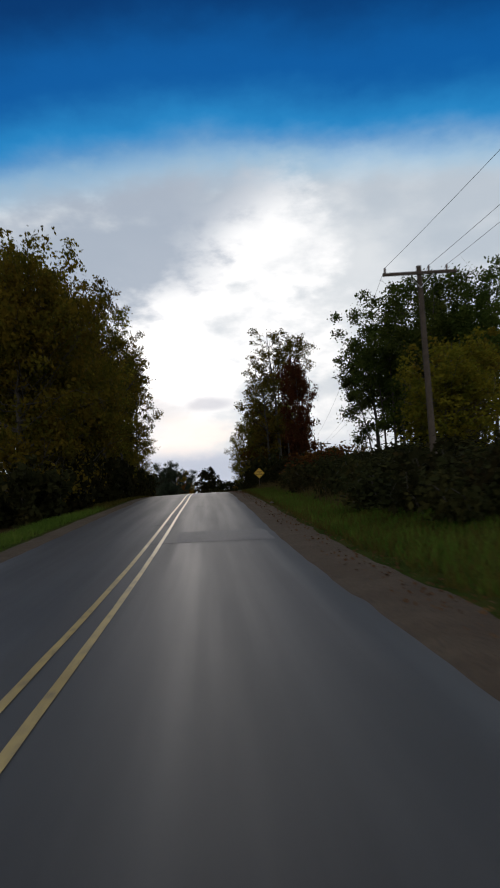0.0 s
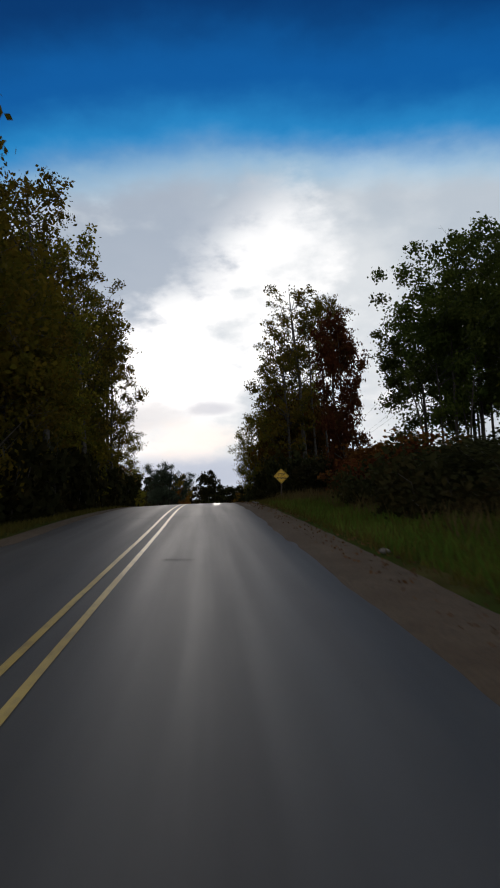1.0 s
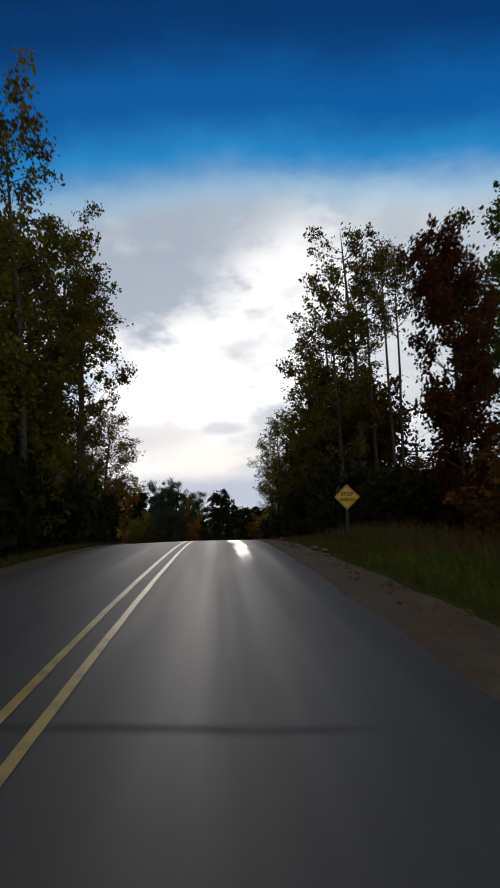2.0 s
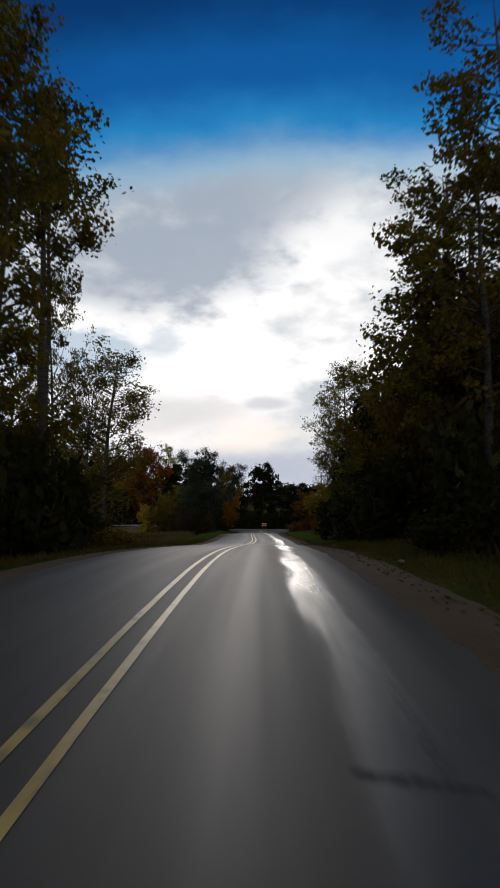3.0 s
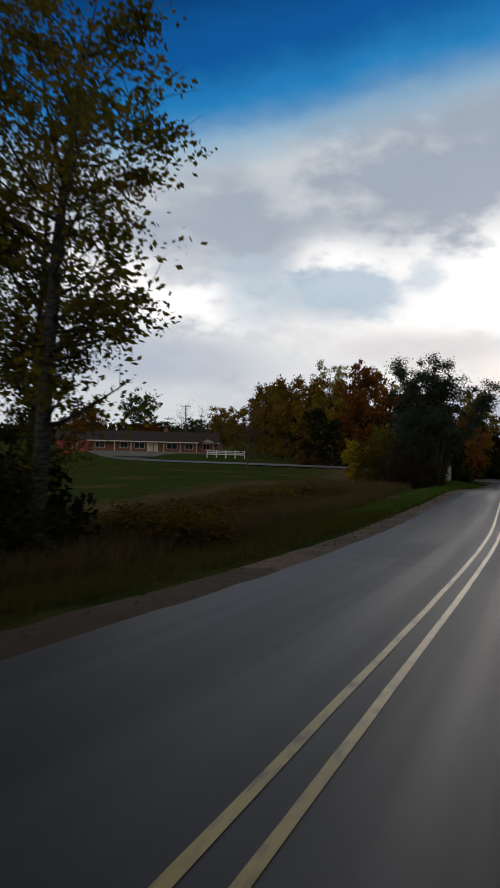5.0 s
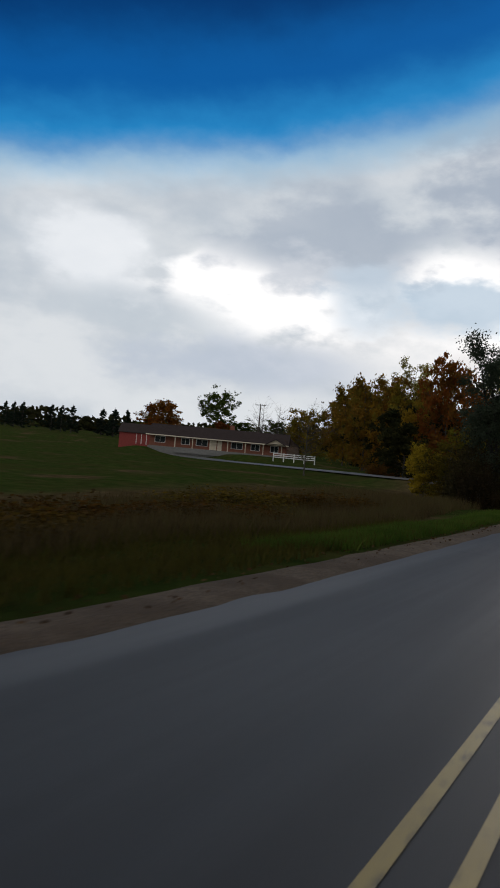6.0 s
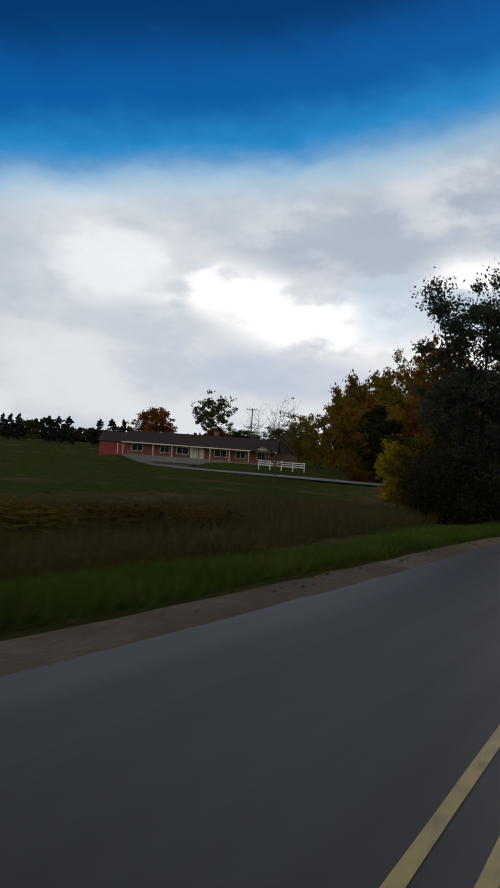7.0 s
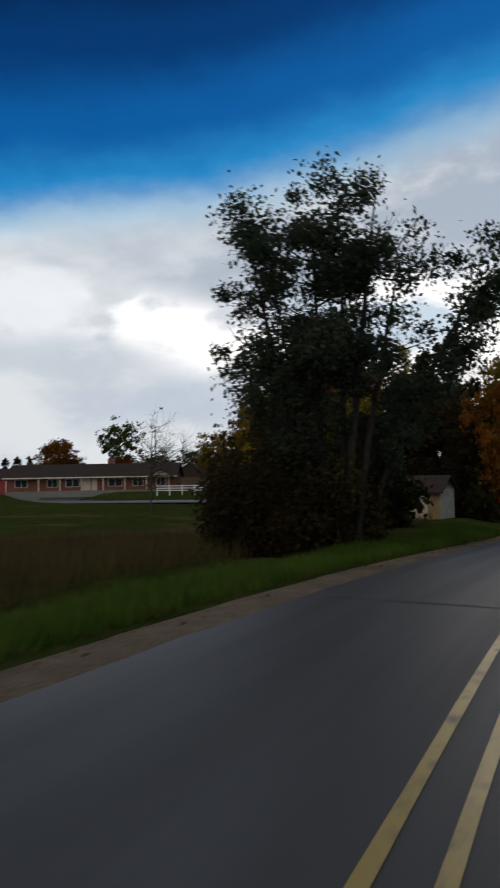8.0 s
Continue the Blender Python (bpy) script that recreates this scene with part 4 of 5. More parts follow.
stand(brush, [(-31, 214, 0.9, 0.6), (9.5, 190, 0.9, 0.6), (11.5, 184, 0.9, 0.7), (12.5, 176, 0.9, 0.6)])
bare = kind(grow("bare_tree", 38, 14, 0.25, 4.0, 0, 0.2, M_BARK, L_GREEN, "spread", 40, 0.5, 2), "leafless grey tree behind the house", "tree", "bare trees")
stand(bare, [(-93, 292, 0.9, 1.05), (-88, 291, 0.8, 1.0), (-97, 296, 0.9, 0.8)], group="bare trees")
sapling = kind(grow("bare_tree", 48, 9.6, 0.22, 3.0, 900, 0.10, M_BARK, L_BROWN, "spread", 46, 0.4, 1, 0.010, twigs=7), "leafless brown-twigged tree standing alone in the field", "tree")
put(sapling, -40.3, 206, 15)
pine = kind(grow("pine_tree", 39, 15, 0.06, 3.3, 3600, 0.55, M_BARK, L_PINE, "cone", 70, 0.3, 1), "dark conical pine in a distant row", "tree", "pine row")
stand(pine, [(-170 - 9.5 * k, 326 + (k * 37) % 11, 1.0 + 0.12 * ((k * 7) % 4), 0.82 + 0.07 * ((k * 5) % 5)) for k in range(9)], group="pine row")

# ---- far woods ----


def far_woods():
    """A wooded skyline all round, as small tree clumps with ragged tops."""
    rng = np.random.default_rng(71)
    pts = []
    for ang in np.arange(-175, 175, 1.4):
        a = radians(ang)
        r = 430 + 60 * math.sin(ang * 0.13) + rng.uniform(-30, 30)
        cx, cy, h = -math.sin(a) * r, 130 + math.cos(a) * r, rng.uniform(9, 15)
        n = 130
        q = np.clip(rng.normal(0, 1, (n, 3)), -1.5, 1.35) * (5.5, 5.5, h * 0.24) + (cx, cy, h * 0.42)
        q[:, 2] = np.maximum(q[:, 2], 0.3) - 3.0
        pts.append(q)
    return mesh_of("far_woods", *leaf_cards(np.concatenate(pts), 3.1, rng), L_DARK, False)


tagged(new("far_woods", far_woods()), "distant dark wooded skyline under the evening sky", "woods", kind="stuff")

# ---- verge: grass, fallen leaves, stones ----


def blades(name, count, seed, rows, mat, low=0.12, high=0.34):
    """Grass blades, scattered along the verge: rows of (y from, y to, offset from, offset to, share)."""
    rng = np.random.default_rng(seed)
    P = []
    for y0, y1, o0, o1, share in rows:
        n = int(count * share)
        y = rng.uniform(y0, y1, n)
        x = mid_x(y) + rng.uniform(o0, o1, n)
        P.append(np.stack([x, y, land_z(x, y) - 0.02], 1))
    P = np.concatenate(P)
    n = len(P)
    h, ang = rng.uniform(low, high, (n, 1)), rng.uniform(0, 2 * np.pi, n)
    side = np.stack([np.cos(ang), np.sin(ang), 0 * ang], 1) * 0.016 * rng.uniform(0.7, 1.6, (n, 1))
    tip = np.concatenate([rng.normal(0, 0.3, (n, 2)) * h, h], 1)
    V = np.stack([P - side, P + side, P + tip], 1).reshape(-1, 3)
    return mesh_of(name, V, np.arange(3 * n).reshape(-1, 3), mat, False)


tagged(new("verge_grass", blades("verge_grass", 110000, 81, ((7, 58, 4.6, 8.2, 0.15), (112, 180, 4.7, 8.6, 0.07), (128, 182, -6.8, -4.3, 0.36), (8, 40, -7.0, -4.3, 0.08)), L_GRASS)), "green grass along the road verge", "grass", kind="stuff")

tagged(new("dry_grass", blades("dry_grass", 60000, 88, ((104, 146, -11.5, -4.4, 0.55), (40, 106, -7.2, -4.3, 0.2), (52, 112, 4.6, 8.0, 0.2), (8, 56, 4.4, 8.2, 0.25)), L_OLIVEGRASS, 0.10, 0.30)), "olive and straw-coloured grass beside the road", "grass", kind="stuff")
tagged(new("dead_weeds", blades("dead_weeds", 60000, 85, ((112, 172, -20, -8.2, 0.75), (172, 186, -16, -9, 0.05), (92, 112, -11, -6.5, 0.12), (24, 90, 6.2, 8.8, 0.08)), L_WEED, 0.25, 0.75)), "brown dead weeds filling the ditch beside the field", "weeds", kind="stuff")


def litter(name, count, seed, size, lift, rows, mat):
    rng = np.random.default_rng(seed)
    P = []
    for y0, y1, o0, o1, share in rows:
        n = int(count * share)
        y = rng.uniform(y0, y1, n)
        o = rng.uniform(o0, o1, n)
        x = mid_x(y) + o
        on = np.abs(o) < LANE + 1.3
        z = np.where(on, road_z(y) - 0.02 - 0.05 * ease(np.abs(o), LANE + 0.6, LANE + 1.4), land_z(x, y))
        P.append(np.stack([x, y, z + lift], 1))
    return mesh_of(name, *leaf_cards(np.concatenate(P), size, rng, 0.8), mat, False)


tagged(new("fallen_leaves", litter("fallen_leaves", 14000, 82, 0.055, 0.012, ((6, 178, 3.5, 4.9, 0.33), (6, 178, 4.9, 9, 0.27), (80, 178, -4.4, -3.5, 0.05), (80, 178, -10, -4.9, 0.3)), L_DRY)), "brown fallen leaves scattered on the shoulder", "leaves", kind="stuff")
M_STONE = plain("dull_stone", (0.10, 0.09, 0.078), 0.9, 0, 4, 0.3)


def stone(seed):
    rng = np.random.default_rng(seed)
    bm = bmesh.new()
    bmesh.ops.create_icosphere(bm, subdivisions=2, radius=0.5)
    for v in bm.verts:
        v.co *= 1 + 0.25 * noise.noise(v.co * 2.2 + Vector((seed, 0, 0)))
        v.co.z *= 0.62
    me = bpy.data.meshes.new("stone")
    bm.to_mesh(me)
    bm.free()
    me.materials.append(M_STONE)
    for p in me.polygons:
        p.use_smooth = True
    return me


rocks = stone(3)
for k, (o, y, s) in enumerate(((3.9, 65.7, 0.20), (4.2, 63.6, 0.26), (4.3, 62.2, 0.22), (4.1, 60.4, 0.16), (4.5, 78.5, 0.22), (4.6, 97, 0.20), (4.8, 98.4, 0.16), (-4.4, 101.5, 0.18), (-4.7, 112, 0.16), (4.4, 34, 0.2))):
    ob = new("stone", rocks)
    x = float(mid_x(y)) + o
    ob.matrix_basis = pose(x, y, float(road_z(y)) - 0.05 + s * 0.10, 0, 0, k * 47) @ Matrix.Diagonal((s * 0.8, s, s * 0.8, 1))
    tagged(ob, "pale rounded stone lying on the gravel shoulder", "stone", "shoulder stones")

# ---- road seams and repairs ----


def seam(x0, y0, x1, y1, wide, seed, label):
    rng = np.random.default_rng(seed)
    n = 26
    s = np.linspace(0, 1, n)
    x, y = x0 + (x1 - x0) * s, y0 + (y1 - y0) * s + np.cumsum(rng.normal(0, 0.012, n))
    w = wide * (0.5 + rng.uniform(0, 1, n)) * np.minimum(1, np.minimum(s, 1 - s) * 8 + 0.2)

    def z(xx, yy):
        return road_z(yy) - 0.05 * (np.abs(xx - mid_x(yy)) / LANE) ** 1.5 + 0.005

    V = np.concatenate([np.stack([x, y - w, z(x, y - w)], 1), np.stack([x, y + w, z(x, y + w)], 1)])
    i = np.arange(n - 1)
    tagged(new("road_seam", mesh_of("road_seam", V, np.stack([i, i + 1, i + n + 1, i + n], 1), M_TAR)), label, "road seam", "road seams", "structure")


for k, (x0, y0, x1, y1, w) in enumerate(((0.75, 84.7, 1.85, 84.5, 0.05), (0.75, 79.1, 1.5, 79.0, 0.045), (0.9, 65.8, 1.55, 65.6, 0.05), (-1.75, 17.4, 1.5, 17.1, 0.05), (-1.75, 23.3, -1.1, 23.8, 0.06),
                                         (-0.5, 34.0, 0.1, 33.8, 0.05), (-4.0, 61.6, -2.0, 61.2, 0.04), (-2.6, 112.4, -0.2, 112, 0.03), (-2.4, 131, 0.6, 130.5, 0.025), (-2.6, 154.4, 0.5, 154.0, 0.03), (-4.4, 47.0, 1.2, 46.4, 0.04))):
    seam(x0, y0, x1, y1, w, 90 + k, "dark tar-sealed crack across the asphalt")


def repair(y0, y1, o0, o1, mat, label):
    ys = np.linspace(y0, y1, 14)
    tagged(new("road_patch", ribbon("road_patch", (o0, (o0 + o1) / 2, o1), ys, mat, 0.005, wave=0.02, seed=int(y0))), label, "road patch", "road patches", "structure")


M_PATCH = plain("patched_asphalt", (0.050, 0.050, 0.053), 0.62, 0, 7, 0.25)
repair(17.3, 20.4, 0.5, 2.95, M_PATCH, "dark rectangular asphalt repair in the lane")
repair(113, 116.5, -2.8, -1.2, M_PATCH, "dark rectangular asphalt repair in the lane")
# ---- made things ----


def part(name, bm, mat, parent, label=""):
    me = bpy.data.meshes.new(name)
    bm.to_mesh(me)
    bm.free()
    me.materials.append(mat)
    ob = new(name, me)
    ob.parent = parent
    if label:
        ob["label"] = label
    return ob


def box(x0, y0, z0, x1, y1, z1, bevel=0.0):
    bm = bmesh.new()
    bmesh.ops.create_cube(bm, size=1)
    for v in bm.verts:
        v.co = Vector((x0 + (v.co.x + 0.5) * (x1 - x0), y0 + (v.co.y + 0.5) * (y1 - y0), z0 + (v.co.z + 0.5) * (z1 - z0)))
    if bevel:
        bmesh.ops.bevel(bm, geom=bm.edges[:], offset=bevel, segments=2, affect="EDGES")
    return bm


def rod(p, q, r0, r1=None, sides=10):
    p, q = Vector(p), Vector(q)
    bm = bmesh.new()
    bmesh.ops.create_cone(bm, cap_ends=True, segments=sides, radius1=r0, radius2=r1 if r1 is not None else r0, depth=(q - p).length)
    bmesh.ops.transform(bm, matrix=Matrix.Translation((p + q) / 2) @ (q - p).to_track_quat("Z", "Y").to_matrix().to_4x4(), verts=bm.verts)
    return bm


def prism(points, y0, y1):
    """A solid from an outline in x and z, between two y."""
    bm = bmesh.new()
    a = [bm.verts.new((x, y0, z)) for x, z in points]
    b = [bm.verts.new((x, y1, z)) for x, z in points]
    bm.faces.new(a)
    bm.faces.new(b[::-1])
    for i in range(len(a)):
        j = (i + 1) % len(a)
        bm.faces.new((a[j], a[i], b[i], b[j]))
    bmesh.ops.recalc_face_normals(bm, faces=bm.faces)
    return bm


M_SIGN = plain("yellow_sign_sheet", (0.66, 0.40, 0.03), 0.5, 0, 3, 0.12, 0.05)
M_BLACK = plain("black_paint", (0.012, 0.012, 0.012), 0.5, 0, 8, 0.2, 0.1)
M_STEEL = plain("galvanised_steel", (0.35, 0.36, 0.36), 0.45, 0.8, 12, 0.2, 0.1)
M_WOOD = plain("weathered_pole_wood", (0.06, 0.045, 0.034), 0.9, 0, 5, 0.35)
M_PORCELAIN = plain("brown_porcelain", (0.06, 0.03, 0.02), 0.25, 0, 8, 0.2, 0.05)
M_WIRE = plain("weathered_dark_wire", (0.018, 0.018, 0.019), 0.8, 0.0, 8, 0.1, 0.05)


def letters(text, size, x, z, y, mat, parent, name):
    """Raised letters of the built-in font, as a mesh."""
    curve = bpy.data.curves.new(name, "FONT")
    curve.body, curve.size, curve.extrude, curve.align_x, curve.offset = text, size, 0.002, "CENTER", 0.006
    tmp = new("tmp", curve)
    me = bpy.data.meshes.new_from_object(tmp.evaluated_get(bpy.context.evaluated_depsgraph_get()))
    bpy.data.objects.remove(tmp)
    bpy.data.curves.remove(curve)
    me.materials.clear()
    me.materials.append(mat)
    ob = new(name, me)
    ob.parent = parent
    ob.matrix_basis = pose(x, y, z, 90, 0, 0)
    return ob



def rounded(corners, r, steps=4):
    """An outline with rounded corners."""
    out, n = [], len(corners)
    for i in range(n):
        p, a, b = (Vector(corners[k % n]) for k in (i, i - 1, i + 1))
        u, v = (a - p).normalized() * r, (b - p).normalized() * r
        for s in range(steps + 1):
            t = s / steps
            out.append(tuple((1 - t) ** 2 * (p + u) + 2 * t * (1 - t) * p + t * t * (p + v)))
    return out


def warning_sign():
    sign = tagged(new("warning_sign"), "yellow diamond stop-ahead warning sign on a wooden post", "sign")
    h = 0.54
    part("post", box(-0.045, 0.012, -0.6, 0.045, 0.10, 2.42, 0.006), M_WOOD, sign, "weathered wooden post")
    part("panel", prism(rounded([(0, 1.98 - h), (h, 1.98), (0, 1.98 + h), (-h, 1.98)], 0.05), 0.0, 0.01), M_SIGN, sign)
    outer, inner = [(0, -h + 0.05), (h - 0.05, 0), (0, h - 0.05), (-h + 0.05, 0)], [(0, -h + 0.075), (h - 0.075, 0), (0, h - 0.075), (-h + 0.075, 0)]
    bm = bmesh.new()
    o, i = ([bm.verts.new((x, -0.002, z + 1.98)) for x, z in ring] for ring in (outer, inner))
    for k in range(4):
        bm.faces.new((o[k], o[(k + 1) % 4], i[(k + 1) % 4], i[k]))
    part("border", bm, M_BLACK, sign, "thin black border")
    letters("STOP", 0.22, 0, 2.03, -0.004, M_BLACK, sign, "lettering_stop")
    letters("AHEAD", 0.20, 0, 1.80, -0.004, M_BLACK, sign, "lettering_ahead")
    for z in (1.75, 2.25):
        part("bolt", rod((0, -0.008, z), (0, 0.01, z), 0.012), M_STEEL, sign)
    return sign


ws = warning_sign()
SX, SY = 6.0, 71.8
ws.matrix_basis = pose(SX, SY, 3.8 - 1.98, 0, 1.5, -3)


def arrow_sign():
    sign = tagged(new("arrow_sign"), "yellow double-arrow sign facing the end of the road", "sign")
    for x in (-0.4, 0.4):
        part("post", box(x - 0.03, 0.012, -0.4, x + 0.03, 0.05, 1.55), M_STEEL, sign)
    part("panel", prism(rounded([(-0.61, 0.95), (0.61, 0.95), (0.61, 1.55), (-0.61, 1.55)], 0.04), 0, 0.01), M_SIGN, sign)
    part("arrow", prism([(-0.5, 1.25), (-0.32, 1.08), (-0.32, 1.2), (0.32, 1.2), (0.32, 1.08), (0.5, 1.25), (0.32, 1.42), (0.32, 1.3), (-0.32, 1.3), (-0.32, 1.42)], -0.003, -0.001), M_BLACK, sign, "black two-headed arrow")
    return sign


arrow = arrow_sign()
arrow.matrix_basis = pose(2.75, 204.5, float(land_z(2.75, 204.5)) - 0.05, 0, 0, 0) @ Matrix.Diagonal((0.75, 0.75, 0.85, 1))


def utility_pole(high, arm):
    pole = tagged(new("utility_pole"), "weathered wooden utility pole with a crossarm and insulators", "utility pole", "utility poles")
    part("mast", rod((0, 0, -1), (0, 0, high), 0.17, 0.12, 12), M_WOOD, pole)
    part("crossarm", box(-arm / 2, -0.17, high - 0.42, arm / 2, -0.05, high - 0.28, 0.01), M_WOOD, pole)
    for s in (-1, 1):
        part("brace", rod((0, -0.14, high - 1.05), (s * 0.62, -0.14, high - 0.40), 0.018), M_STEEL, pole, "flat steel brace")
    for x in (-arm / 2 + 0.12, 0.42, arm / 2 - 0.45):
        pin = part("insulator", rod((x, -0.11, high - 0.28), (x, -0.11, high - 0.08), 0.04, 0.055, 10), M_PORCELAIN, pole, "brown porcelain insulator")
        cap = part("cap", rod((x, -0.11, high - 0.08), (x, -0.11, high - 0.02), 0.06, 0.03, 10), M_PORCELAIN, pole)
    return pole


POLES = ((10.45, 31.0, 11.5, 3.4, -4), (12.5, -14.0, 12.4, 3.4, -2), (17.6, 100.0, 8.7, 2.8, 0))
tops = []
for k, (x, y, top, arm, turn) in enumerate(POLES):
    base = float(land_z(x, y))
    p = utility_pole(top - base, arm)
    p.matrix_basis = pose(x, y, base, 0, 0, turn)
    tops.append([p.matrix_basis @ Vector((o, -0.11, top - base - 0.04)) for o in (-arm / 2 + 0.12, 0.42, arm / 2 - 0.45)])


def wire(p, q, sag, thick=0.008):
    s = np.linspace(0, 1, 24)
    path = np.outer(1 - s, p) + np.outer(s, q)
    path[:, 2] -= sag * 4 * s * (1 - s)
    tagged(new("power_line", mesh_of("power_line", *tube(path, np.full(24, thick), 5), M_WIRE)), "thin power line strung between poles", "cable", "power lines")


for a, b in ((0, 1), (0, 2)):
    for p, q in zip(tops[a], tops[b]):
        wire(p, q, 0.5 if b == 1 else 1.0)
for x, y, top in ((15.3, 215.0, 8.6), (-86.0, 276.0, 10.6)):
    base = float(land_z(x, y))
    p = utility_pole(top - base, 2.8)
    p.matrix_basis = pose(x, y, base, 0, 0, 25 if x < 0 else 0)

# ---- the house and its yard ----
M_BRICK = plain("red_brown_brick", (0.21, 0.078, 0.048), 0.9, 0, 3, 0.3)
M_ROOF = plain("dark_brown_shingles", (0.040, 0.029, 0.026), 0.95, 0, 2, 0.3, 0.6, 0.15)
M_CREAM = plain("cream_paint", (0.62, 0.53, 0.40), 0.6, 0, 4, 0.12)
M_WHITE = plain("white_paint", (0.78, 0.77, 0.74), 0.55, 0, 4, 0.1)
M_REDWALL = plain("barn_red_siding", (0.22, 0.035, 0.028), 0.8, 0, 3, 0.25)
M_BROWN = plain("brown_siding", (0.10, 0.065, 0.045), 0.85, 0, 3, 0.3)
M_GLASS, _n, _l, _b = material("window_glass", 0.06, 0, 0.6)
_b.inputs["Base Color"].default_value = (0.03, 0.035, 0.04, 1)
M_CONCRETE = plain("concrete", (0.17, 0.165, 0.155), 0.9, 0, 3, 0.2)


def window(parent, x, z, wide, high, y, sash=2):
    w = part("window", box(x - wide / 2 - 0.07, y - 0.05, z - 0.07, x + wide / 2 + 0.07, y + 0.02, z + high + 0.07), M_WHITE, parent, "white-framed window")
    for k in range(sash):
        a = x - wide / 2 + wide * k / sash + 0.03
        part("pane", box(a, y - 0.062, z, a + wide / sash - 0.06, y - 0.052, z + high), M_GLASS, w)
    return w


def gable_roof(x0, x1, y0, y1, z0, rise, over=0.5, thick=0.14):
    """A ridge along x: two slopes with thickness and eaves."""
    ym = (y0 + y1) / 2
    prof = [(y0 - over, z0 - over * rise / (ym - y0)), (ym, z0 + rise), (y1 + over, z0 - over * rise / (ym - y0))]
    bm = bmesh.new()
    rings = []
    for x in (x0 - over, x1 + over):
        rings.append([bm.verts.new((x, y, z)) for y, z in prof] + [bm.verts.new((x, y, z - thick)) for y, z in prof[::-1]])
    a, b = rings
    for i in range(6):
        j = (i + 1) % 6
        bm.faces.new((a[i], a[j], b[j], b[i]))
    bm.faces.new((a[0], a[1], a[4], a[5])), bm.faces.new((a[1], a[2], a[3], a[4]))
    bm.faces.new((b[5], b[4], b[1], b[0])), bm.faces.new((b[4], b[3], b[2], b[1]))
    bmesh.ops.recalc_face_normals(bm, faces=bm.faces)
    return bm


def house():
    h = tagged(new("house"), "long low brick ranch house with a dark shingle roof", "house")
    part("foundation", box(-15, -4.4, -1.5, 15, 4.4, 0.15), M_CONCRETE, h)
    wall = part("wall", box(-14.9, -3.2, 0.15, 14.9, 4.3, 2.75), M_BRICK, h)
    roof = part("roof", gable_roof(-14.9, 14.9, -4.3, 4.3, 2.75, 2.2), M_ROOF, h)
    part("chimney", box(2.0, 0.6, 3.6, 2.9, 1.5, 5.9, 0.02), M_BRICK, roof)
    for s in (-1, 1):
        bm = bmesh.new()
        vs = [bm.verts.new((s * 14.9, y, z)) for y, z in ((-4.2, 2.75), (4.2, 2.75), (0, 4.85))]
        f = bm.faces.new(vs)
        bmesh.ops.solidify(bm, geom=[f], thickness=0.12)
        part("gable", bm, M_BROWN, h)
    part("fascia", box(-15.4, -4.95, 2.42, 15.4, -4.86, 2.62), M_CREAM, h, "pale eave board")
    part("porch_floor", box(-9, -4.9, -0.9, 14.9, -3.2, 0.22), M_CONCRETE, h)
    for x in (-9, -5.2, -1.4, 2.4, 6.2, 10.0, 13.9):
        part("porch_post", box(x - 0.08, -4.75, 0.2, x + 0.08, -4.6, 2.62, 0.01), M_CREAM, h, "cream porch post")
    for x, w in ((-12.6, 2.2), (-7.0, 1.8), (-3.4, 2.4), (4.2, 2.4), (8.2, 1.8), (12.3, 1.6)):
        window(h, x, 0.95, w, 1.25, -3.2)
    door = part("door", box(0.0, -3.26, 0.2, 0.95, -3.18, 2.3), M_CREAM, h, "cream front door")
    part("door_handle", rod((0.85, -3.32, 1.2), (0.85, -3.25, 1.2), 0.03), M_STEEL, door)
    part("siding", box(-1.6, -3.23, 0.25, -0.2, -3.19, 2.5), M_CREAM, h, "cream wall panel")
    # a small gable over the porch end
    bm = gable_roof(-1.6, 1.4, -1.9, 1.9, 0, 1.1, 0.3)
    bmesh.ops.transform(bm, matrix=pose(12.6, -4.0, 2.7, 0, 0, 90), verts=bm.verts)
    part("porch_roof", bm, M_ROOF, h)
    part("porch_gable", prism([(-1.75, 2.72), (1.75, 2.72), (0, 3.7)], -5.42, -5.3), M_CREAM, h).matrix_basis = pose(12.6, 0, 0)
    return h


hs = house()
hs.matrix_basis = pose(-80.0, 247.5, -2.0, 0, 0, 24)


def barn(label, wide, deep, high, rise, mat, door_mat, name="barn"):
    b = tagged(new(name), label, "barn")
    part("wall", box(-wide / 2, -deep / 2, -1.2, wide / 2, deep / 2, high), mat, b)
    part("roof", gable_roof(-wide / 2, wide / 2, -deep / 2, deep / 2, high, rise, 0.35), M_ROOF, b)
    for s in (-1, 1):
        bm = bmesh.new()
        f = bm.faces.new([bm.verts.new((s * (wide / 2 - 0.01), y, z)) for y, z in ((-deep / 2, high), (deep / 2, high), (0, high + rise * 0.97))])
        bmesh.ops.solidify(bm, geom=[f], thickness=0.1)
        part("gable", bm, mat, b)
    d = part("door", box(-1.3, -deep / 2 - 0.06, 0.05, 1.3, -deep / 2 + 0.01, min(2.5, high - 0.2)), door_mat, b, "wide plank door")
    for x in (-1.3, 1.18, -0.06):
        part("board", box(x, -deep / 2 - 0.09, 0.05, x + 0.12, -deep / 2 - 0.06, min(2.5, high - 0.2)), M_WHITE, d)
    return b


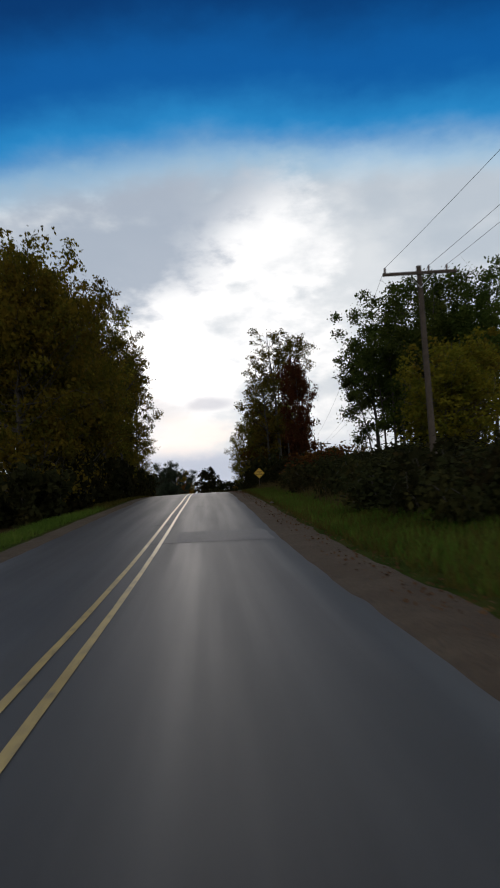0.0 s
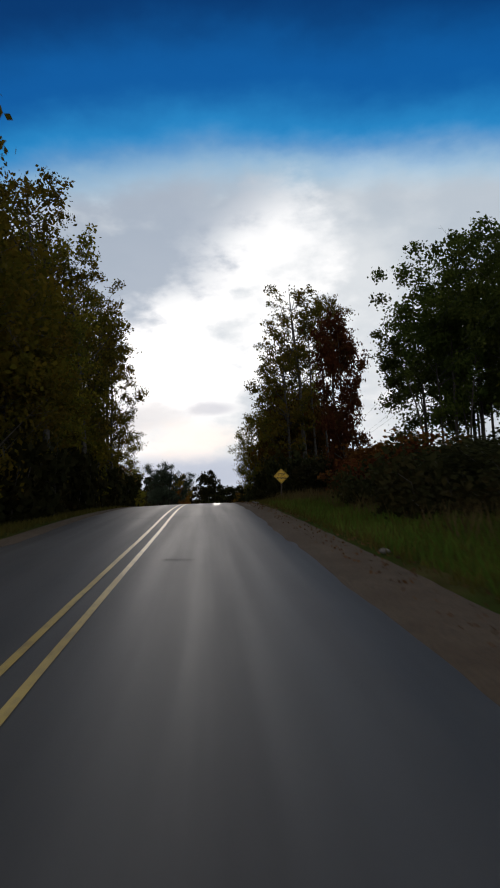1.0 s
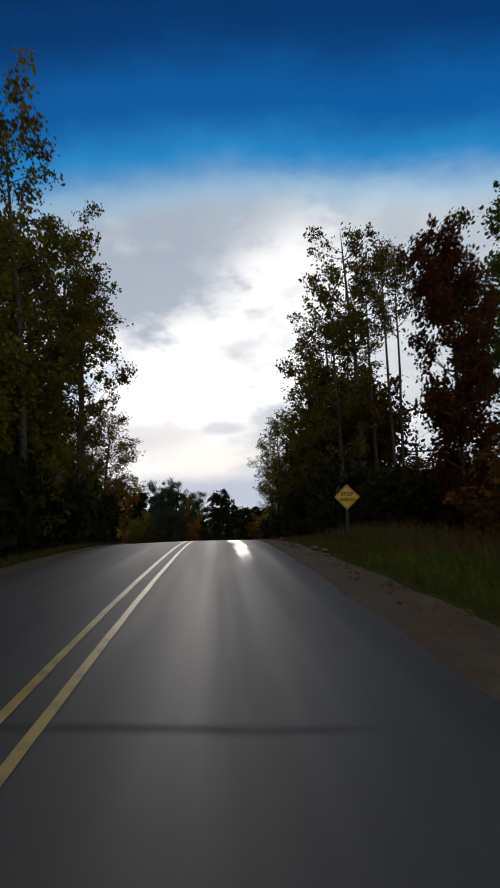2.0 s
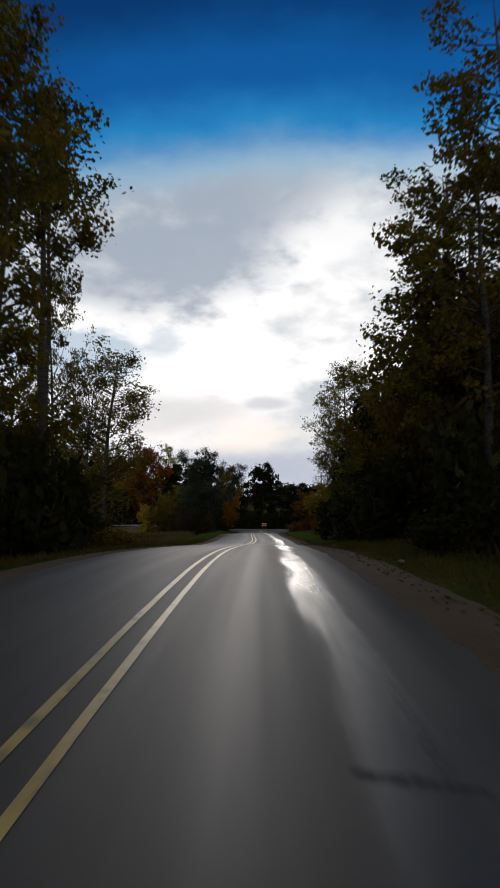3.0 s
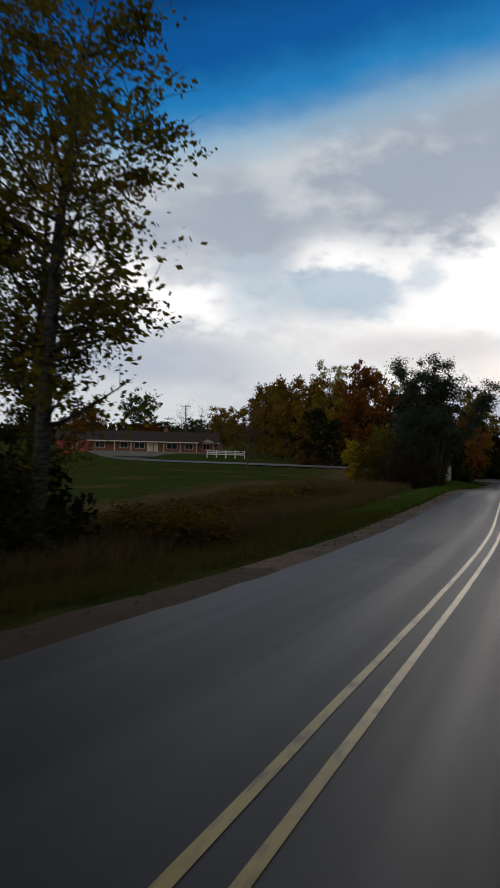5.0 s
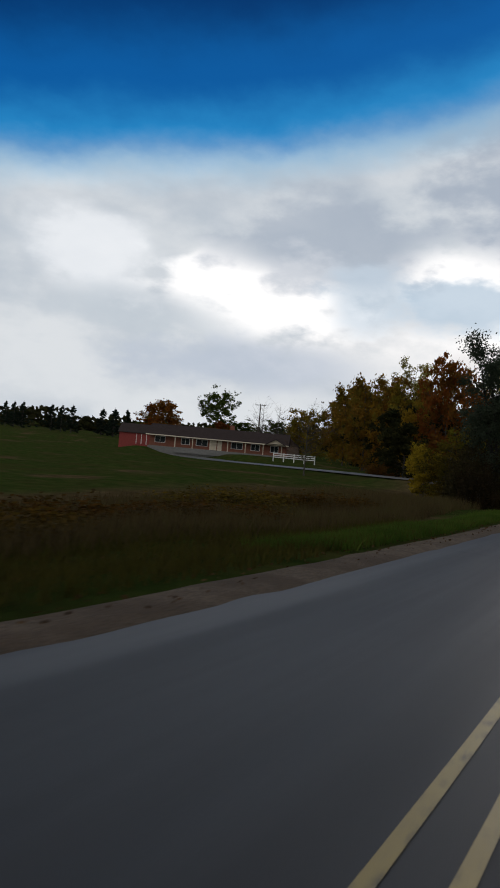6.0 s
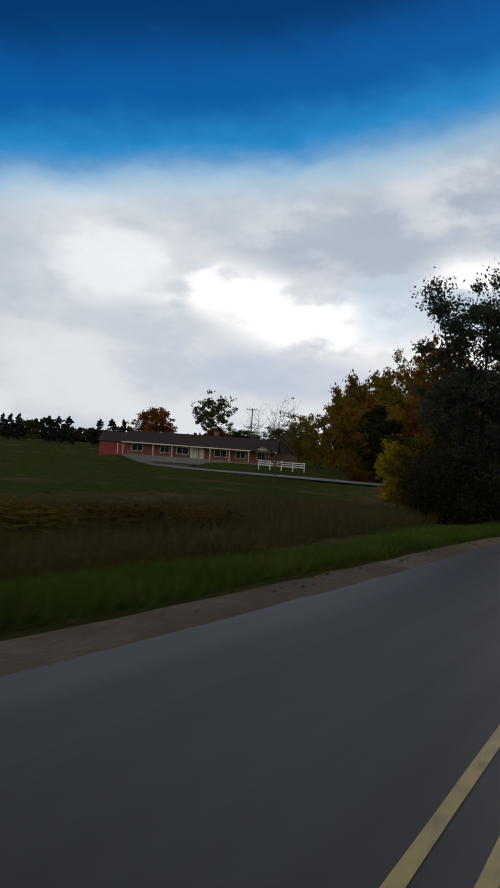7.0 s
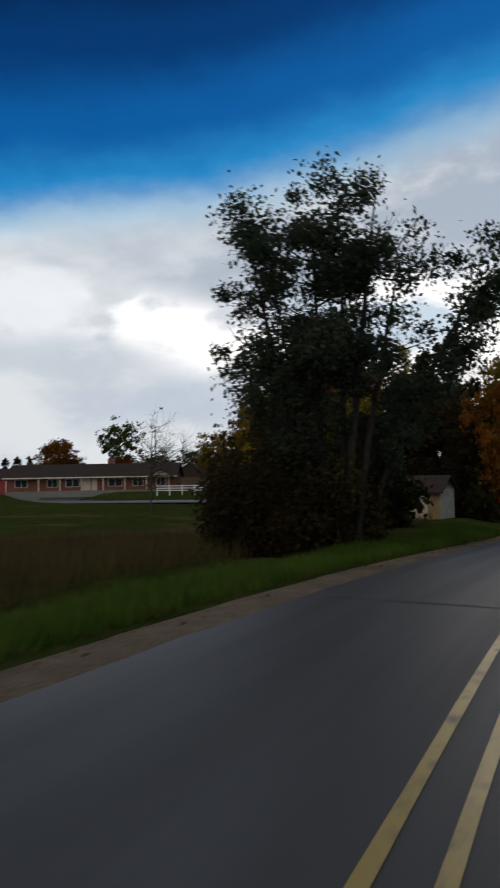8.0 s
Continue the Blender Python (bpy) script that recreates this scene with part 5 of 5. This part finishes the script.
b1 = barn("red-sided barn with a dark roof beside the house", 11, 8, 3.0, 2.0, M_REDWALL, M_REDWALL)
b1.matrix_basis = pose(-108, 257, -2.4, 0, 0, 28)
b2 = barn("brown gabled barn up the lawn behind the fence", 9, 8, 3.0, 3.4, M_BROWN, M_BROWN)
b2.matrix_basis = pose(-84, 288, float(land_z(-84, 288)) + 0.2, 0, 0, 115)


M_TAN = plain("tan_boards", (0.34, 0.21, 0.10), 0.85, 0, 3, 0.3)
M_GREYBOARD = plain("weathered_pale_boards", (0.26, 0.27, 0.235), 0.85, 0, 3, 0.35)


def shed():
    s = tagged(new("garden_shed"), "small weathered shed with a pale door by the road", "shed")
    part("wall", box(-1.2, -1.0, -0.4, 1.2, 1.0, 1.75), M_TAN, s)
    part("roof", gable_roof(-1.2, 1.2, -1.0, 1.0, 1.75, 0.75, 0.28, 0.08), M_ROOF, s)
    for e in (-1, 1):
        bm = bmesh.new()
        f = bm.faces.new([bm.verts.new((e * 1.19, y, z)) for y, z in ((-1.0, 1.75), (1.0, 1.75), (0, 2.46))])
        bmesh.ops.solidify(bm, geom=[f], thickness=0.06)
        part("gable", bm, M_GREYBOARD, s)
    for k in range(6):
        part("board", box(1.2, -0.98 + k * 0.33, -0.05, 1.225, -0.98 + k * 0.33 + 0.30, 1.7), M_GREYBOARD, s)
    d = part("door", box(-0.45, -1.05, 0.02, 0.45, -0.99, 1.6), M_CREAM, s, "pale peeling door")
    part("door_handle", rod((0.35, -1.1, 0.85), (0.35, -1.04, 0.85), 0.025), M_STEEL, d)
    return s


sh = shed()
sh.matrix_basis = pose(-7.75, 186.5, float(land_z(-7.75, 186.5)) + 0.1, 0, 0, -13)


def rail_fence(x0, y0, x1, y1, posts, top):
    f = tagged(new("rail_fence"), "white three-rail wooden fence beside the house", "fence")
    n = posts - 1
    for k in range(posts):
        x, y = x0 + (x1 - x0) * k / n, y0 + (y1 - y0) * k / n
        part("post", box(x - 0.07, y - 0.07, top - 1.7, x + 0.07, y + 0.07, top + 0.08, 0.01), M_WHITE, f)
    for z in (0.0, 0.38, 0.76):
        a, b = Vector((x0, y0 - 0.09, top - z - 0.08)), Vector((x1, y1 - 0.09, top - z - 0.08))
        bm = box(-(b - a).length / 2, -0.025, -0.075, (b - a).length / 2, 0.025, 0.075)
        bmesh.ops.transform(bm, matrix=Matrix.Translation((a + b) / 2) @ Euler((0, 0, math.atan2(y1 - y0, x1 - x0))).to_matrix().to_4x4(), verts=bm.verts)
        part("rail", bm, M_WHITE, f)
    return f


rail_fence(-65.0, 244.6, -57.0, 247.6, 5, -1.05)
